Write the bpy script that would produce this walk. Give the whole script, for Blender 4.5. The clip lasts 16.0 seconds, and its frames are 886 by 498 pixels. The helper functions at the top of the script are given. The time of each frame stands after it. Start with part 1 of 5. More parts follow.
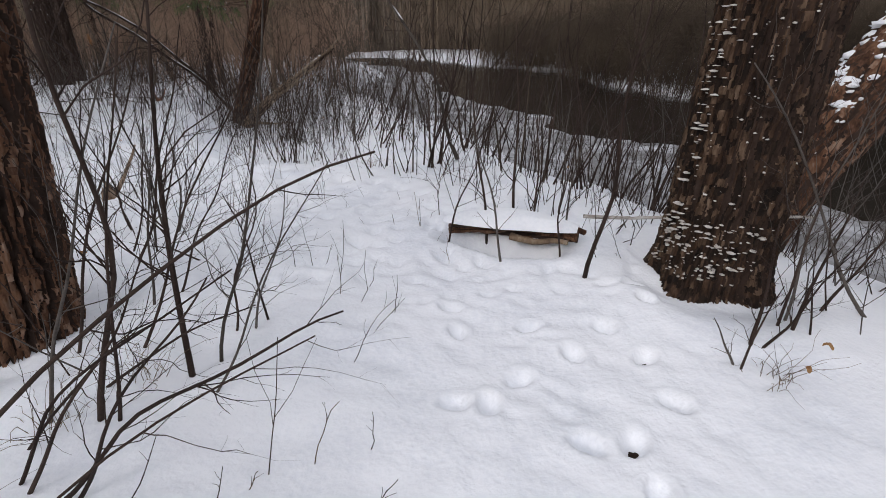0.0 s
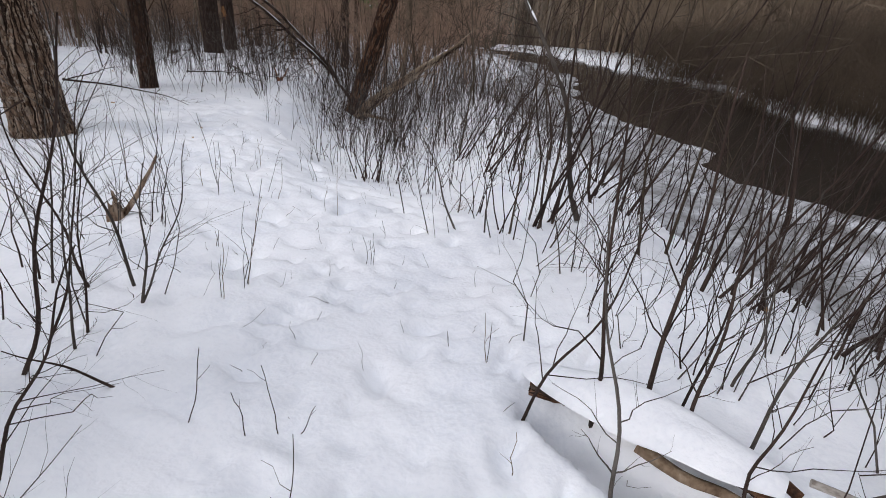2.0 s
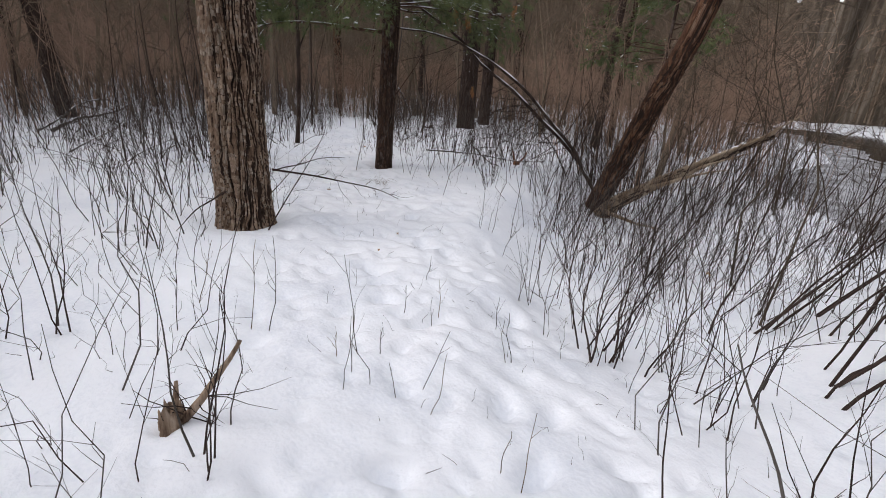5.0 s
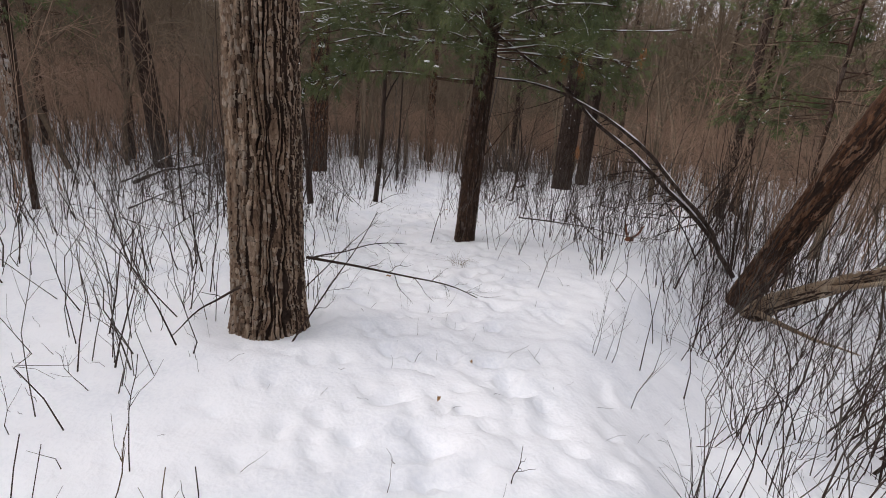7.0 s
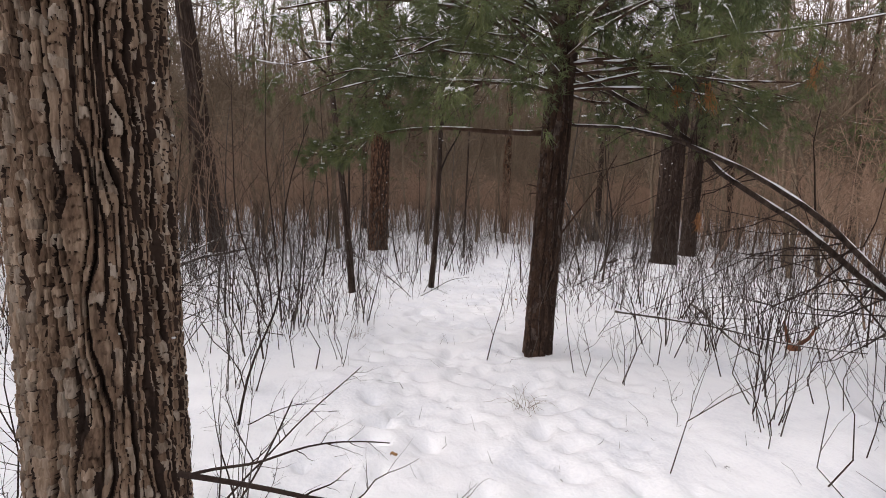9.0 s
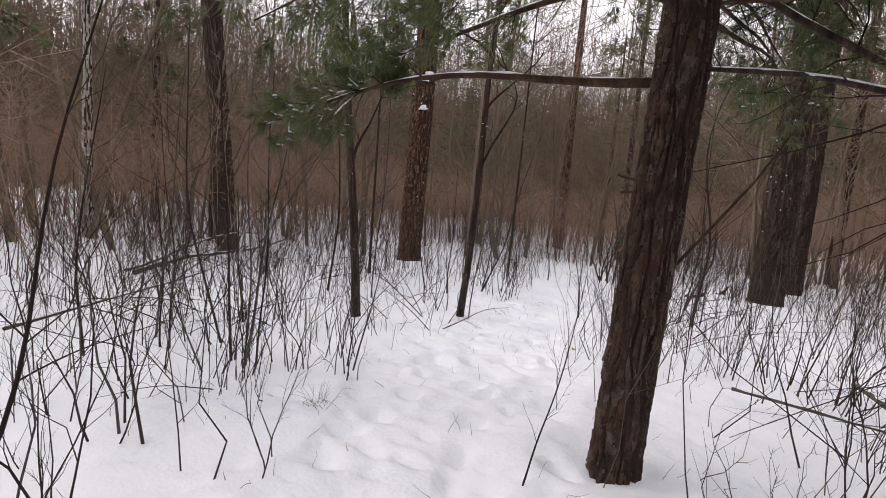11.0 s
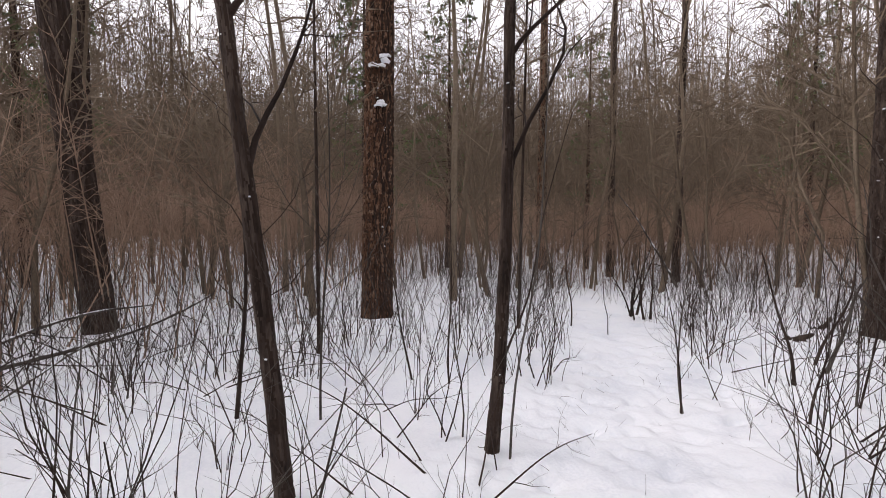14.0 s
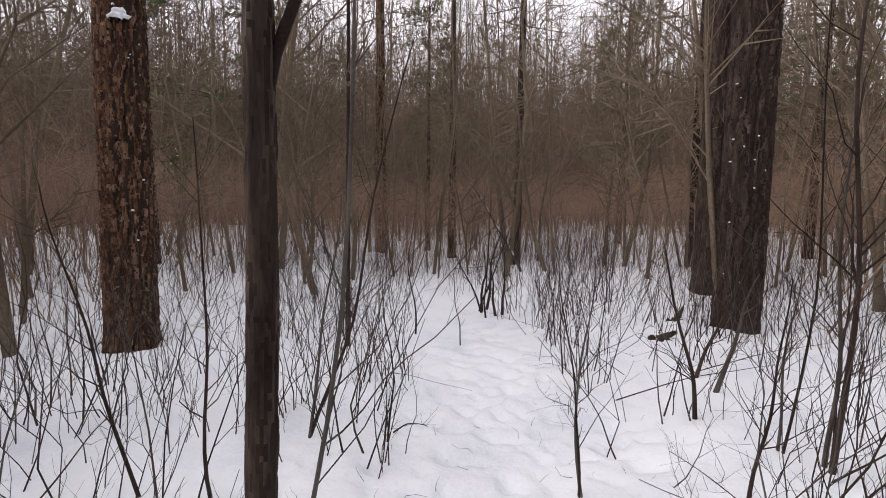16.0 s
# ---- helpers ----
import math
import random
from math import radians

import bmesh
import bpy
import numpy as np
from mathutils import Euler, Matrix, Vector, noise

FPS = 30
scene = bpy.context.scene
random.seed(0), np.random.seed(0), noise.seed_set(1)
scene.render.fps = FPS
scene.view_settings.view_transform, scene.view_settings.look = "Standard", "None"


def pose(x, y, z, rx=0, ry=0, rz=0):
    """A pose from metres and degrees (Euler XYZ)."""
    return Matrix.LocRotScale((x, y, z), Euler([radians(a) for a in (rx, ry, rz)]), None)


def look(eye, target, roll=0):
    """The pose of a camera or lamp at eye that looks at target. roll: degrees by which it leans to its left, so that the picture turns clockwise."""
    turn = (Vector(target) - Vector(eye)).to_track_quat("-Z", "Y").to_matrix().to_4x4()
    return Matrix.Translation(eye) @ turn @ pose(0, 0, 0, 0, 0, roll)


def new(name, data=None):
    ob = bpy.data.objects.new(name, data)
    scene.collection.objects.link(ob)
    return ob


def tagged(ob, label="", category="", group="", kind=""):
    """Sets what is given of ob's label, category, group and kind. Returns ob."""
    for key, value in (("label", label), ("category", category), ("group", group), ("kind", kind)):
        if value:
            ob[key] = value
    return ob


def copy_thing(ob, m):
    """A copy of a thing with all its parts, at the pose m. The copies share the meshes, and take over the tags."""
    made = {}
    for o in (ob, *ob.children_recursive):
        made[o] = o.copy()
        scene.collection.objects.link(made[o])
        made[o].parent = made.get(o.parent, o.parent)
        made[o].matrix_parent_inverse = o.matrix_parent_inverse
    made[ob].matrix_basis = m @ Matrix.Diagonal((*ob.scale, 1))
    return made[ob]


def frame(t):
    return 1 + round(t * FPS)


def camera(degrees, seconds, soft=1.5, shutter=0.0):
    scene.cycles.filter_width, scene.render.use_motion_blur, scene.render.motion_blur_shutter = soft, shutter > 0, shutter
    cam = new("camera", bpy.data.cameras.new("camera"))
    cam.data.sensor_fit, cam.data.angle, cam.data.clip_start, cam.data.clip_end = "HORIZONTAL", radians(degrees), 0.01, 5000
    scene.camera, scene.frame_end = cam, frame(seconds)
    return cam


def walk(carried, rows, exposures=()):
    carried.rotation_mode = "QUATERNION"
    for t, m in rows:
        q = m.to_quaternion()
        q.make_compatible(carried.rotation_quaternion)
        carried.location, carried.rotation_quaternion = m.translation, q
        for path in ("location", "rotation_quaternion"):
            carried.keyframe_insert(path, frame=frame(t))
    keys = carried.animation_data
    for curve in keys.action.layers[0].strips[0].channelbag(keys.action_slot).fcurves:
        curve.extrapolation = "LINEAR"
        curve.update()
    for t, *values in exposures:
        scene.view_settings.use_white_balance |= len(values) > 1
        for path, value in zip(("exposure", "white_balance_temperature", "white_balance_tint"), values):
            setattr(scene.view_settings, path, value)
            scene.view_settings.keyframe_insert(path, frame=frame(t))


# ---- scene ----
cam = camera(87.5, 16.0, 0.9)
PATH = [
    (0, (0.055, 0.315, 1.444), (0.048, 2.135, 0.616), -0.4),
    (0.5, (0.372, 0.854, 1.37), (0.41, 2.642, 0.475), 1.6),
    (1, (0.332, 1.226, 1.51), (0.255, 2.98, 0.552), 4.5),
    (1.5, (0.17, 1.775, 1.537), (-0.089, 3.516, 0.586), 4.7),
    (2, (0.078, 2.209, 1.583), (-0.381, 3.951, 0.713), 4.7),
    (2.5, (0.006, 2.588, 1.61), (-0.692, 4.278, 0.799), 4.0),
    (3, (-0.296, 3.024, 1.59), (-1.208, 4.634, 0.831), 4.7),
    (3.5, (-0.512, 3.31, 1.642), (-1.524, 4.857, 0.879), 5.1),
    (4, (-0.71, 3.791, 1.612), (-1.85, 5.261, 0.877), 4.2),
    (4.2, (-0.812, 3.927, 1.644), (-1.981, 5.373, 0.909), 4.3),
    (6.3, (-1.845, 5.153, 1.736), (-3.391, 6.29, 1.173), 4.0),
    (6.5, (-2.052, 5.281, 1.709), (-3.618, 6.397, 1.159), 4.4),
    (7, (-2.498, 5.539, 1.756), (-4.093, 6.632, 1.245), 4.5),
    (7.5, (-2.914, 5.971, 1.722), (-4.565, 7.013, 1.29), 3.8),
    (8, (-3.39, 6.197, 1.742), (-5.114, 7.131, 1.349), 3.5),
    (8.5, (-3.779, 6.595, 1.743), (-5.561, 7.45, 1.441), 3.0),
    (9, (-4.173, 6.929, 1.757), (-5.991, 7.726, 1.519), 1.6),
    (9.2, (-4.361, 7.033, 1.736), (-6.187, 7.813, 1.496), 1.4),
    (11.3, (-6.411, 8.053, 1.649), (-8.322, 8.614, 1.463), 4.8),
    (11.5, (-6.671, 8.101, 1.698), (-8.599, 8.612, 1.549), 3.7),
    (12, (-7.133, 8.218, 1.823), (-9.1, 8.579, 1.766), 2.1),
    (12.5, (-7.654, 8.132, 1.78), (-9.636, 8.394, 1.739), 1.0),
    (13, (-8.268, 8.296, 1.726), (-10.235, 8.654, 1.685), 0.8),
    (13.5, (-8.868, 8.476, 1.728), (-10.789, 9.025, 1.645), -0.5),
    (14, (-9.421, 8.657, 1.729), (-11.271, 9.409, 1.62), 0.1),
    (14.5, (-9.789, 9.071, 1.717), (-11.519, 10.068, 1.597), -0.6),
    (15, (-10.195, 9.339, 1.759), (-11.838, 10.468, 1.598), -1.6),
    (15.5, (-10.744, 9.557, 1.803), (-12.327, 10.767, 1.634), -0.2),
    (16, (-11.16, 9.959, 1.794), (-12.651, 11.277, 1.592), 0.4),
]
walk(cam, [(t, look(eye, target, roll)) for t, eye, target, roll in PATH],
     [(0.0, -0.02, 6400, 14), (2.0, 0.2, 6350, 14), (4.0, 0.27, 6400, 14), (7.0, 0.35, 6700, 15), (9.0, 0.66, 6900, 17), (11.5, 0.7, 6750, 17), (14.5, 0.66, 6700, 17), (16.0, 0.6, 6700, 17)])

# ---- body ----
# ---------------------------------------------------------------- light
world = bpy.data.worlds.new("overcast_sky")
scene.world = world
world.use_nodes = True
wt = world.node_tree
sky = wt.nodes.new("ShaderNodeTexSky")
sky.sky_type, sky.sun_disc = "NISHITA", False
sky.sun_elevation, sky.sun_rotation = radians(29), radians(213)
sky.air_density, sky.dust_density, sky.ozone_density = 1.0, 6.0, 1.0
veil = wt.nodes.new("ShaderNodeHueSaturation")
veil.inputs["Saturation"].default_value = 0.22
cloud = wt.nodes.new("ShaderNodeMix")
cloud.data_type = "RGBA"
cloud.inputs["Factor"].default_value = 0.65
cloud.inputs["B"].default_value = (6.6, 6.8, 7.2, 1)
wt.links.new(sky.outputs[0], veil.inputs["Color"])
wt.links.new(veil.outputs[0], cloud.inputs["A"])
wt.links.new(cloud.outputs["Result"], wt.nodes["Background"].inputs["Color"])
wt.nodes["Background"].inputs["Strength"].default_value = 0.15

sun = new("sun", bpy.data.lights.new("sun", "SUN"))
sun.data.energy, sun.data.angle, sun.data.color = 0.9, radians(14), (1.0, 0.97, 0.93)
sun.matrix_world = look((-5.5, -8.4, 5.6), (0, 0, 0))

# ---------------------------------------------------------------- materials


def material(name, stops, scale, rough=0.85, stretch=(1, 1, 1), bump=0.3, fine=60, spec=0.2, rand=0.0, dist=0.01):
    """Colour from two noises through a ramp of (position, colour) stops, and a fine bump."""
    m = bpy.data.materials.new(name)
    m.use_nodes = True
    nt = m.node_tree
    N, L = nt.nodes.new, nt.links.new
    p = nt.nodes["Principled BSDF"]
    p.inputs["Roughness"].default_value = rough
    p.inputs["Specular IOR Level"].default_value = spec
    co, mp = N("ShaderNodeTexCoord"), N("ShaderNodeMapping")
    mp.inputs["Scale"].default_value = stretch
    L(co.outputs["Object"], mp.inputs["Vector"])
    big, small = N("ShaderNodeTexNoise"), N("ShaderNodeTexNoise")
    for n, s in ((big, scale), (small, fine)):
        n.inputs["Scale"].default_value, n.inputs["Detail"].default_value = s, 5
        L(mp.outputs[0], n.inputs["Vector"])
    mix = N("ShaderNodeMath")
    mix.operation = "MULTIPLY_ADD"
    mix.inputs[1].default_value = 0.4
    L(small.outputs["Fac"], mix.inputs[0])
    sub = N("ShaderNodeMath")
    sub.operation = "MULTIPLY_ADD"
    sub.inputs[1].default_value, sub.inputs[2].default_value = 0.9, -0.15
    L(big.outputs["Fac"], sub.inputs[0])
    L(sub.outputs[0], mix.inputs[2])
    fac = mix
    if rand:
        info, add = N("ShaderNodeObjectInfo"), N("ShaderNodeMath")
        add.operation = "MULTIPLY_ADD"
        add.inputs[1].default_value = rand
        L(info.outputs["Random"], add.inputs[0])
        L(mix.outputs[0], add.inputs[2])
        fac = add
    ramp = N("ShaderNodeValToRGB")
    while len(ramp.color_ramp.elements) < len(stops):
        ramp.color_ramp.elements.new(0.5)
    for e, (at, c) in zip(ramp.color_ramp.elements, stops):
        e.position, e.color = at, (*c, 1)
    L(fac.outputs[0], ramp.inputs[0])
    L(ramp.outputs[0], p.inputs["Base Color"])
    b = N("ShaderNodeBump")
    b.inputs["Strength"].default_value, b.inputs["Distance"].default_value = bump, dist
    L(small.outputs["Fac"], b.inputs["Height"])
    L(b.outputs[0], p.inputs["Normal"])
    return m


snow = material("snow", [(0.25, (0.74, 0.77, 0.82)), (0.5, (0.86, 0.88, 0.91)), (0.8, (0.90, 0.91, 0.93))], 1.3, 0.65, bump=0.45, fine=34, spec=0.3, dist=0.012)
snow_clump = material("snow_clump", [(0.3, (0.80, 0.83, 0.87)), (0.7, (0.90, 0.91, 0.93))], 9, 0.6, bump=0.5, fine=60)
snow_crust = material("snow_crust", [(0.3, (0.42, 0.38, 0.33)), (0.7, (0.74, 0.72, 0.69))], 30, 0.75, bump=0.5, fine=90)
bark_grey = material("bark_grey", [(0.30, (0.046, 0.028, 0.019)), (0.43, (0.150, 0.099, 0.067)), (0.56, (0.275, 0.197, 0.140)), (0.72, (0.42, 0.335, 0.26))], 16, 0.92, (1, 1, 0.16), 0.9, 70)
bark_dark = material("bark_dark", [(0.30, (0.018, 0.012, 0.010)), (0.5, (0.050, 0.034, 0.027)), (0.75, (0.115, 0.085, 0.068))], 14, 0.9, (1, 1, 0.2), 0.8, 60)
bark_pine = material("bark_pine", [(0.25, (0.026, 0.014, 0.009)), (0.5, (0.062, 0.035, 0.023)), (0.8, (0.120, 0.080, 0.058))], 9, 0.9, (1, 1, 0.6), 0.7, 50)
bark_rust = material("bark_rust", [(0.30, (0.023, 0.013, 0.009)), (0.44, (0.072, 0.034, 0.019)), (0.58, (0.150, 0.076, 0.042)), (0.74, (0.195, 0.144, 0.109))], 14, 0.9, (1, 1, 0.2), 0.9, 60)
bark_black = material("bark_black", [(0.30, (0.008, 0.005, 0.003)), (0.46, (0.022, 0.012, 0.007)), (0.60, (0.055, 0.030, 0.017)), (0.76, (0.111, 0.071, 0.046))], 16, 0.85, (1, 1, 0.2), 0.9, 60)
bark_birch = material("bark_birch", [(0.3, (0.09, 0.07, 0.06)), (0.42, (0.30, 0.27, 0.24)), (0.7, (0.55, 0.53, 0.50))], 6, 0.8, (1, 1, 2.2), 0.4, 40)
stem_dark = material("stem_dark", [(0.25, (0.013, 0.009, 0.007)), (0.55, (0.030, 0.019, 0.015)), (0.85, (0.062, 0.042, 0.033))], 3, 0.85, bump=0.4, fine=90, rand=0.25)
stem_grey = material("stem_grey", [(0.25, (0.032, 0.026, 0.022)), (0.55, (0.063, 0.052, 0.044)), (0.85, (0.126, 0.112, 0.100))], 3, 0.85, bump=0.4, fine=90, rand=0.25)
brush_brown = material("brush_brown", [(0.25, (0.165, 0.106, 0.075)), (0.5, (0.305, 0.205, 0.148)), (0.8, (0.50, 0.36, 0.265))], 0.6, 0.9, bump=0.2, fine=30)
wood_grey = material("wood_grey", [(0.2, (0.072, 0.053, 0.037)), (0.5, (0.158, 0.119, 0.084)), (0.8, (0.275, 0.215, 0.158))], 0.35, 0.9, bump=0.2, fine=20)
# olive-brown shaded copy of brush_brown, toning down open-sky light on the banks
brush_olive_shaded = material("brush_olive_shaded", [(0.25, (0.030, 0.022, 0.016)), (0.5, (0.068, 0.051, 0.036)), (0.8, (0.13, 0.10, 0.072))], 0.6, 0.9, bump=0.2, fine=30)
wooded_distance = material("wooded_distance", [(0.36, (0.042, 0.033, 0.025)), (0.5, (0.082, 0.065, 0.049)), (0.64, (0.150, 0.128, 0.102))], 1.6, 0.95, (1, 1, 0.09), 0.0, 4.0)
weed_tan = material("weed_tan", [(0.3, (0.048, 0.032, 0.022)), (0.7, (0.168, 0.116, 0.068))], 6, 0.9, bump=0.2, fine=60, rand=0.2)
dead_leaf = material("dead_leaf", [(0.3, (0.24, 0.12, 0.05)), (0.7, (0.42, 0.25, 0.11))], 12, 0.8, bump=0.3, fine=60)
needle_green = material("needle_green", [(0.25, (0.040, 0.060, 0.022)), (0.5, (0.092, 0.118, 0.042)), (0.8, (0.225, 0.235, 0.090))], 2.2, 0.6, bump=0.0, fine=14, spec=0.35)
needle_rust = material("needle_rust", [(0.3, (0.25, 0.10, 0.035)), (0.7, (0.42, 0.21, 0.09))], 4, 0.8, bump=0.0, fine=20)
# near-black brown: inner bark and soil colour, plus shade painted into recesses
furrow_soil_shade = material("furrow_soil_shade", [(0.3, (0.018, 0.011, 0.008)), (0.7, (0.05, 0.032, 0.024))], 8, 0.95, (1, 1, 0.5), 0.5, 50)
broken_wood = material("broken_wood", [(0.25, (0.088, 0.056, 0.036)), (0.45, (0.216, 0.152, 0.100)), (0.7, (0.384, 0.312, 0.232))], 5, 0.85, (1, 1, 0.3), 0.6, 60)
rot_red = material("rot_red", [(0.3, (0.06, 0.03, 0.022)), (0.7, (0.26, 0.11, 0.06))], 8, 0.9, bump=0.5, fine=50)
river_ice = material("river_ice", [(0.30, (0.09, 0.085, 0.08)), (0.45, (0.20, 0.20, 0.20)), (0.6, (0.42, 0.43, 0.45)), (0.8, (0.72, 0.74, 0.77))], 1.1, 0.5, bump=0.3, fine=9, spec=0.4)
river_water = material("river_water", [(0.3, (0.010, 0.009, 0.008)), (0.7, (0.022, 0.020, 0.017))], 0.5, 0.12, bump=0.12, fine=3, spec=0.5)


def tint(name, stops, stretch):
    return material(name, stops, 20, 0.92, stretch, 0.9, 70)


# paler and browner plates that sit among the usual ones
PLATES = {
    "bark_grey": (tint("bark_grey_pale", [(0.30, (0.10, 0.07, 0.05)), (0.5, (0.24, 0.185, 0.14)), (0.72, (0.40, 0.34, 0.28))], (1, 1, 0.3)), tint("bark_grey_brown", [(0.30, (0.045, 0.026, 0.016)), (0.5, (0.155, 0.100, 0.067)), (0.72, (0.27, 0.19, 0.13))], (1, 1, 0.3))),
    "bark_black": (tint("bark_black_pale", [(0.30, (0.03, 0.018, 0.011)), (0.5, (0.085, 0.052, 0.032)), (0.72, (0.18, 0.125, 0.085))], (1, 1, 0.3)), tint("bark_black_deep", [(0.30, (0.006, 0.004, 0.003)), (0.6, (0.018, 0.011, 0.007)), (0.8, (0.04, 0.025, 0.016))], (1, 1, 0.3))),
    "bark_rust": (tint("bark_rust_pale", [(0.30, (0.05, 0.028, 0.018)), (0.5, (0.17, 0.092, 0.056)), (0.72, (0.27, 0.19, 0.14))], (1, 1, 0.3)), tint("bark_rust_red", [(0.30, (0.025, 0.012, 0.008)), (0.5, (0.075, 0.036, 0.02)), (0.72, (0.15, 0.085, 0.055))], (1, 1, 0.3))),
    "bark_pine": (tint("bark_pine_pale", [(0.30, (0.04, 0.027, 0.022)), (0.5, (0.085, 0.062, 0.052)), (0.72, (0.15, 0.12, 0.105))], (1, 1, 0.5)), tint("bark_pine_brown", [(0.30, (0.022, 0.013, 0.010)), (0.5, (0.05, 0.03, 0.022)), (0.72, (0.09, 0.06, 0.045))], (1, 1, 0.5))),
}

# ---------------------------------------------------------------- numeric tools
rng = np.random.default_rng(7)


def hash2(i, j, k=0):
    """A number in 0..1 for each whole-number cell."""
    with np.errstate(over="ignore"):
        h = (np.asarray(i).astype(np.int64) * 374761393 + np.asarray(j).astype(np.int64) * 668265263 + k * 1274126177) & 0xFFFFFFFF
        h = ((h ^ (h >> 13)) * 1274126177) & 0xFFFFFFFF
        h = ((h ^ (h >> 16)) * 2246822519) & 0xFFFFFFFF
    return ((h ^ (h >> 15)) & 0xFFFFFF) / float(0xFFFFFF)


def vnoise(x, y, k=0):
    """Smooth value noise, -1..1."""
    i, j = np.floor(x), np.floor(y)
    u, v = x - i, y - j
    u, v = u * u * (3 - 2 * u), v * v * (3 - 2 * v)
    a, b, c, d = hash2(i, j, k), hash2(i + 1, j, k), hash2(i, j + 1, k), hash2(i + 1, j + 1, k)
    return 2 * ((a * (1 - u) + b * u) * (1 - v) + (c * (1 - u) + d * u) * v) - 1


def smooth(a, b, x):
    s = np.clip((x - a) / (b - a), 0, 1)
    return s * s * (3 - 2 * s)


def cells(x, y, wrap, k=0):
    """Distance between nearest and second nearest cell point, wrapping in x after wrap cells; and the cell's number."""
    i, j = np.floor(x), np.floor(y)
    best, second, who = np.full(x.shape, 9.0), np.full(x.shape, 9.0), np.zeros(x.shape)
    for di in (-1, 0, 1):
        for dj in (-1, 0, 1):
            ci, cj = i + di, j + dj
            w = np.mod(ci, wrap)
            d = np.hypot(ci + 0.15 + 0.7 * hash2(w, cj, k) - x, cj + 0.1 + 0.8 * hash2(w, cj, k + 1) - y)
            near = d < best
            second = np.where(near, best, np.minimum(second, d))
            who = np.where(near, hash2(w, cj, k + 2), who)
            best = np.where(near, d, best)
    return second - best, who


def mesh_arrays(name, verts, quads=None, tris=None, mat=None, smooth_shade=True):
    me = bpy.data.meshes.new(name)
    idx, starts, at = [], [], 0
    for f in (quads, tris):
        if f is not None and len(f):
            k = f.shape[1]
            idx.append(f.reshape(-1))
            starts.append(at + np.arange(len(f)) * k)
            at += f.size
    idx, starts = np.concatenate(idx).astype(np.int32), np.concatenate(starts).astype(np.int32)
    me.vertices.add(len(verts))
    me.vertices.foreach_set("co", np.asarray(verts, np.float32).reshape(-1))
    me.loops.add(len(idx))
    me.loops.foreach_set("vertex_index", idx)
    me.polygons.add(len(starts))
    me.polygons.foreach_set("loop_start", starts)
    me.update(calc_edges=True)
    me.polygons.foreach_set("use_smooth", np.full(len(starts), smooth_shade))
    if mat:
        me.materials.append(mat)
    me.validate()
    return me


def tubes(P, R, k=3):
    """Vertices and quads of m tubes along P (m, n, 3) with radii R (m, n)."""
    m, n, _ = P.shape
    T = np.gradient(P, axis=1)
    T /= np.linalg.norm(T, axis=2, keepdims=True) + 1e-9
    ref = np.where(np.abs(T[:, :1, 0:1]) < 0.8, np.array([1.0, 0.13, 0.07]), np.array([0.1, 1.0, 0.05]))
    U = np.cross(T, np.broadcast_to(ref, T.shape))
    U /= np.linalg.norm(U, axis=2, keepdims=True) + 1e-9
    V = np.cross(T, U)
    a = np.arange(k) * 2 * np.pi / k
    ring = U[:, :, None] * np.cos(a)[:, None] + V[:, :, None] * np.sin(a)[:, None]
    verts = (P[:, :, None] + ring * R[:, :, None, None]).reshape(-1, 3)
    b = (np.arange(m) * n * k)[:, None, None] + (np.arange(n - 1) * k)[None, :, None]
    c, d = np.arange(k)[None, None], ((np.arange(k) + 1) % k)[None, None]
    quads = np.stack([b + c, b + d, b + k + d, b + k + c], axis=-1).reshape(-1, 4)
    return verts, quads


def tube_mesh(name, batches, mat):
    vs, qs, at = [], [], 0
    for P, R, k in batches:
        if len(P):
            v, q = tubes(P, R, k)
            vs.append(v)
            qs.append(q + at)
            at += len(v)
    return mesh_arrays(name, np.concatenate(vs), np.concatenate(qs), None, mat)


def stems(base, tip, n, wob, g, r0, r1, bow=0.0):
    """m wandering stems from base (m, 3) to tip (m, 3)."""
    m = len(base)
    s = np.linspace(0, 1, n)[None, :, None]
    D = tip - base
    ln = np.linalg.norm(D, axis=1)[:, None, None]
    P = base[:, None] + D[:, None] * s
    for f in (1, 2, 3.3):
        P = P + g.normal(size=(m, 1, 3)) * np.sin(s * np.pi * f + g.uniform(0, 6, (m, 1, 1))) * wob * ln * np.minimum(s * 3, 1) / f
    P[:, :, 2] += bow * (np.sin(s * np.pi) * ln)[:, :, 0]
    P[:, 0] = base
    r0, r1 = np.broadcast_to(np.asarray(r0, float), (m,)), np.broadcast_to(np.asarray(r1, float), (m,))
    R = r0[:, None] + (r1 - r0)[:, None] * np.linspace(0, 1, n)[None] ** 0.8
    return P, R


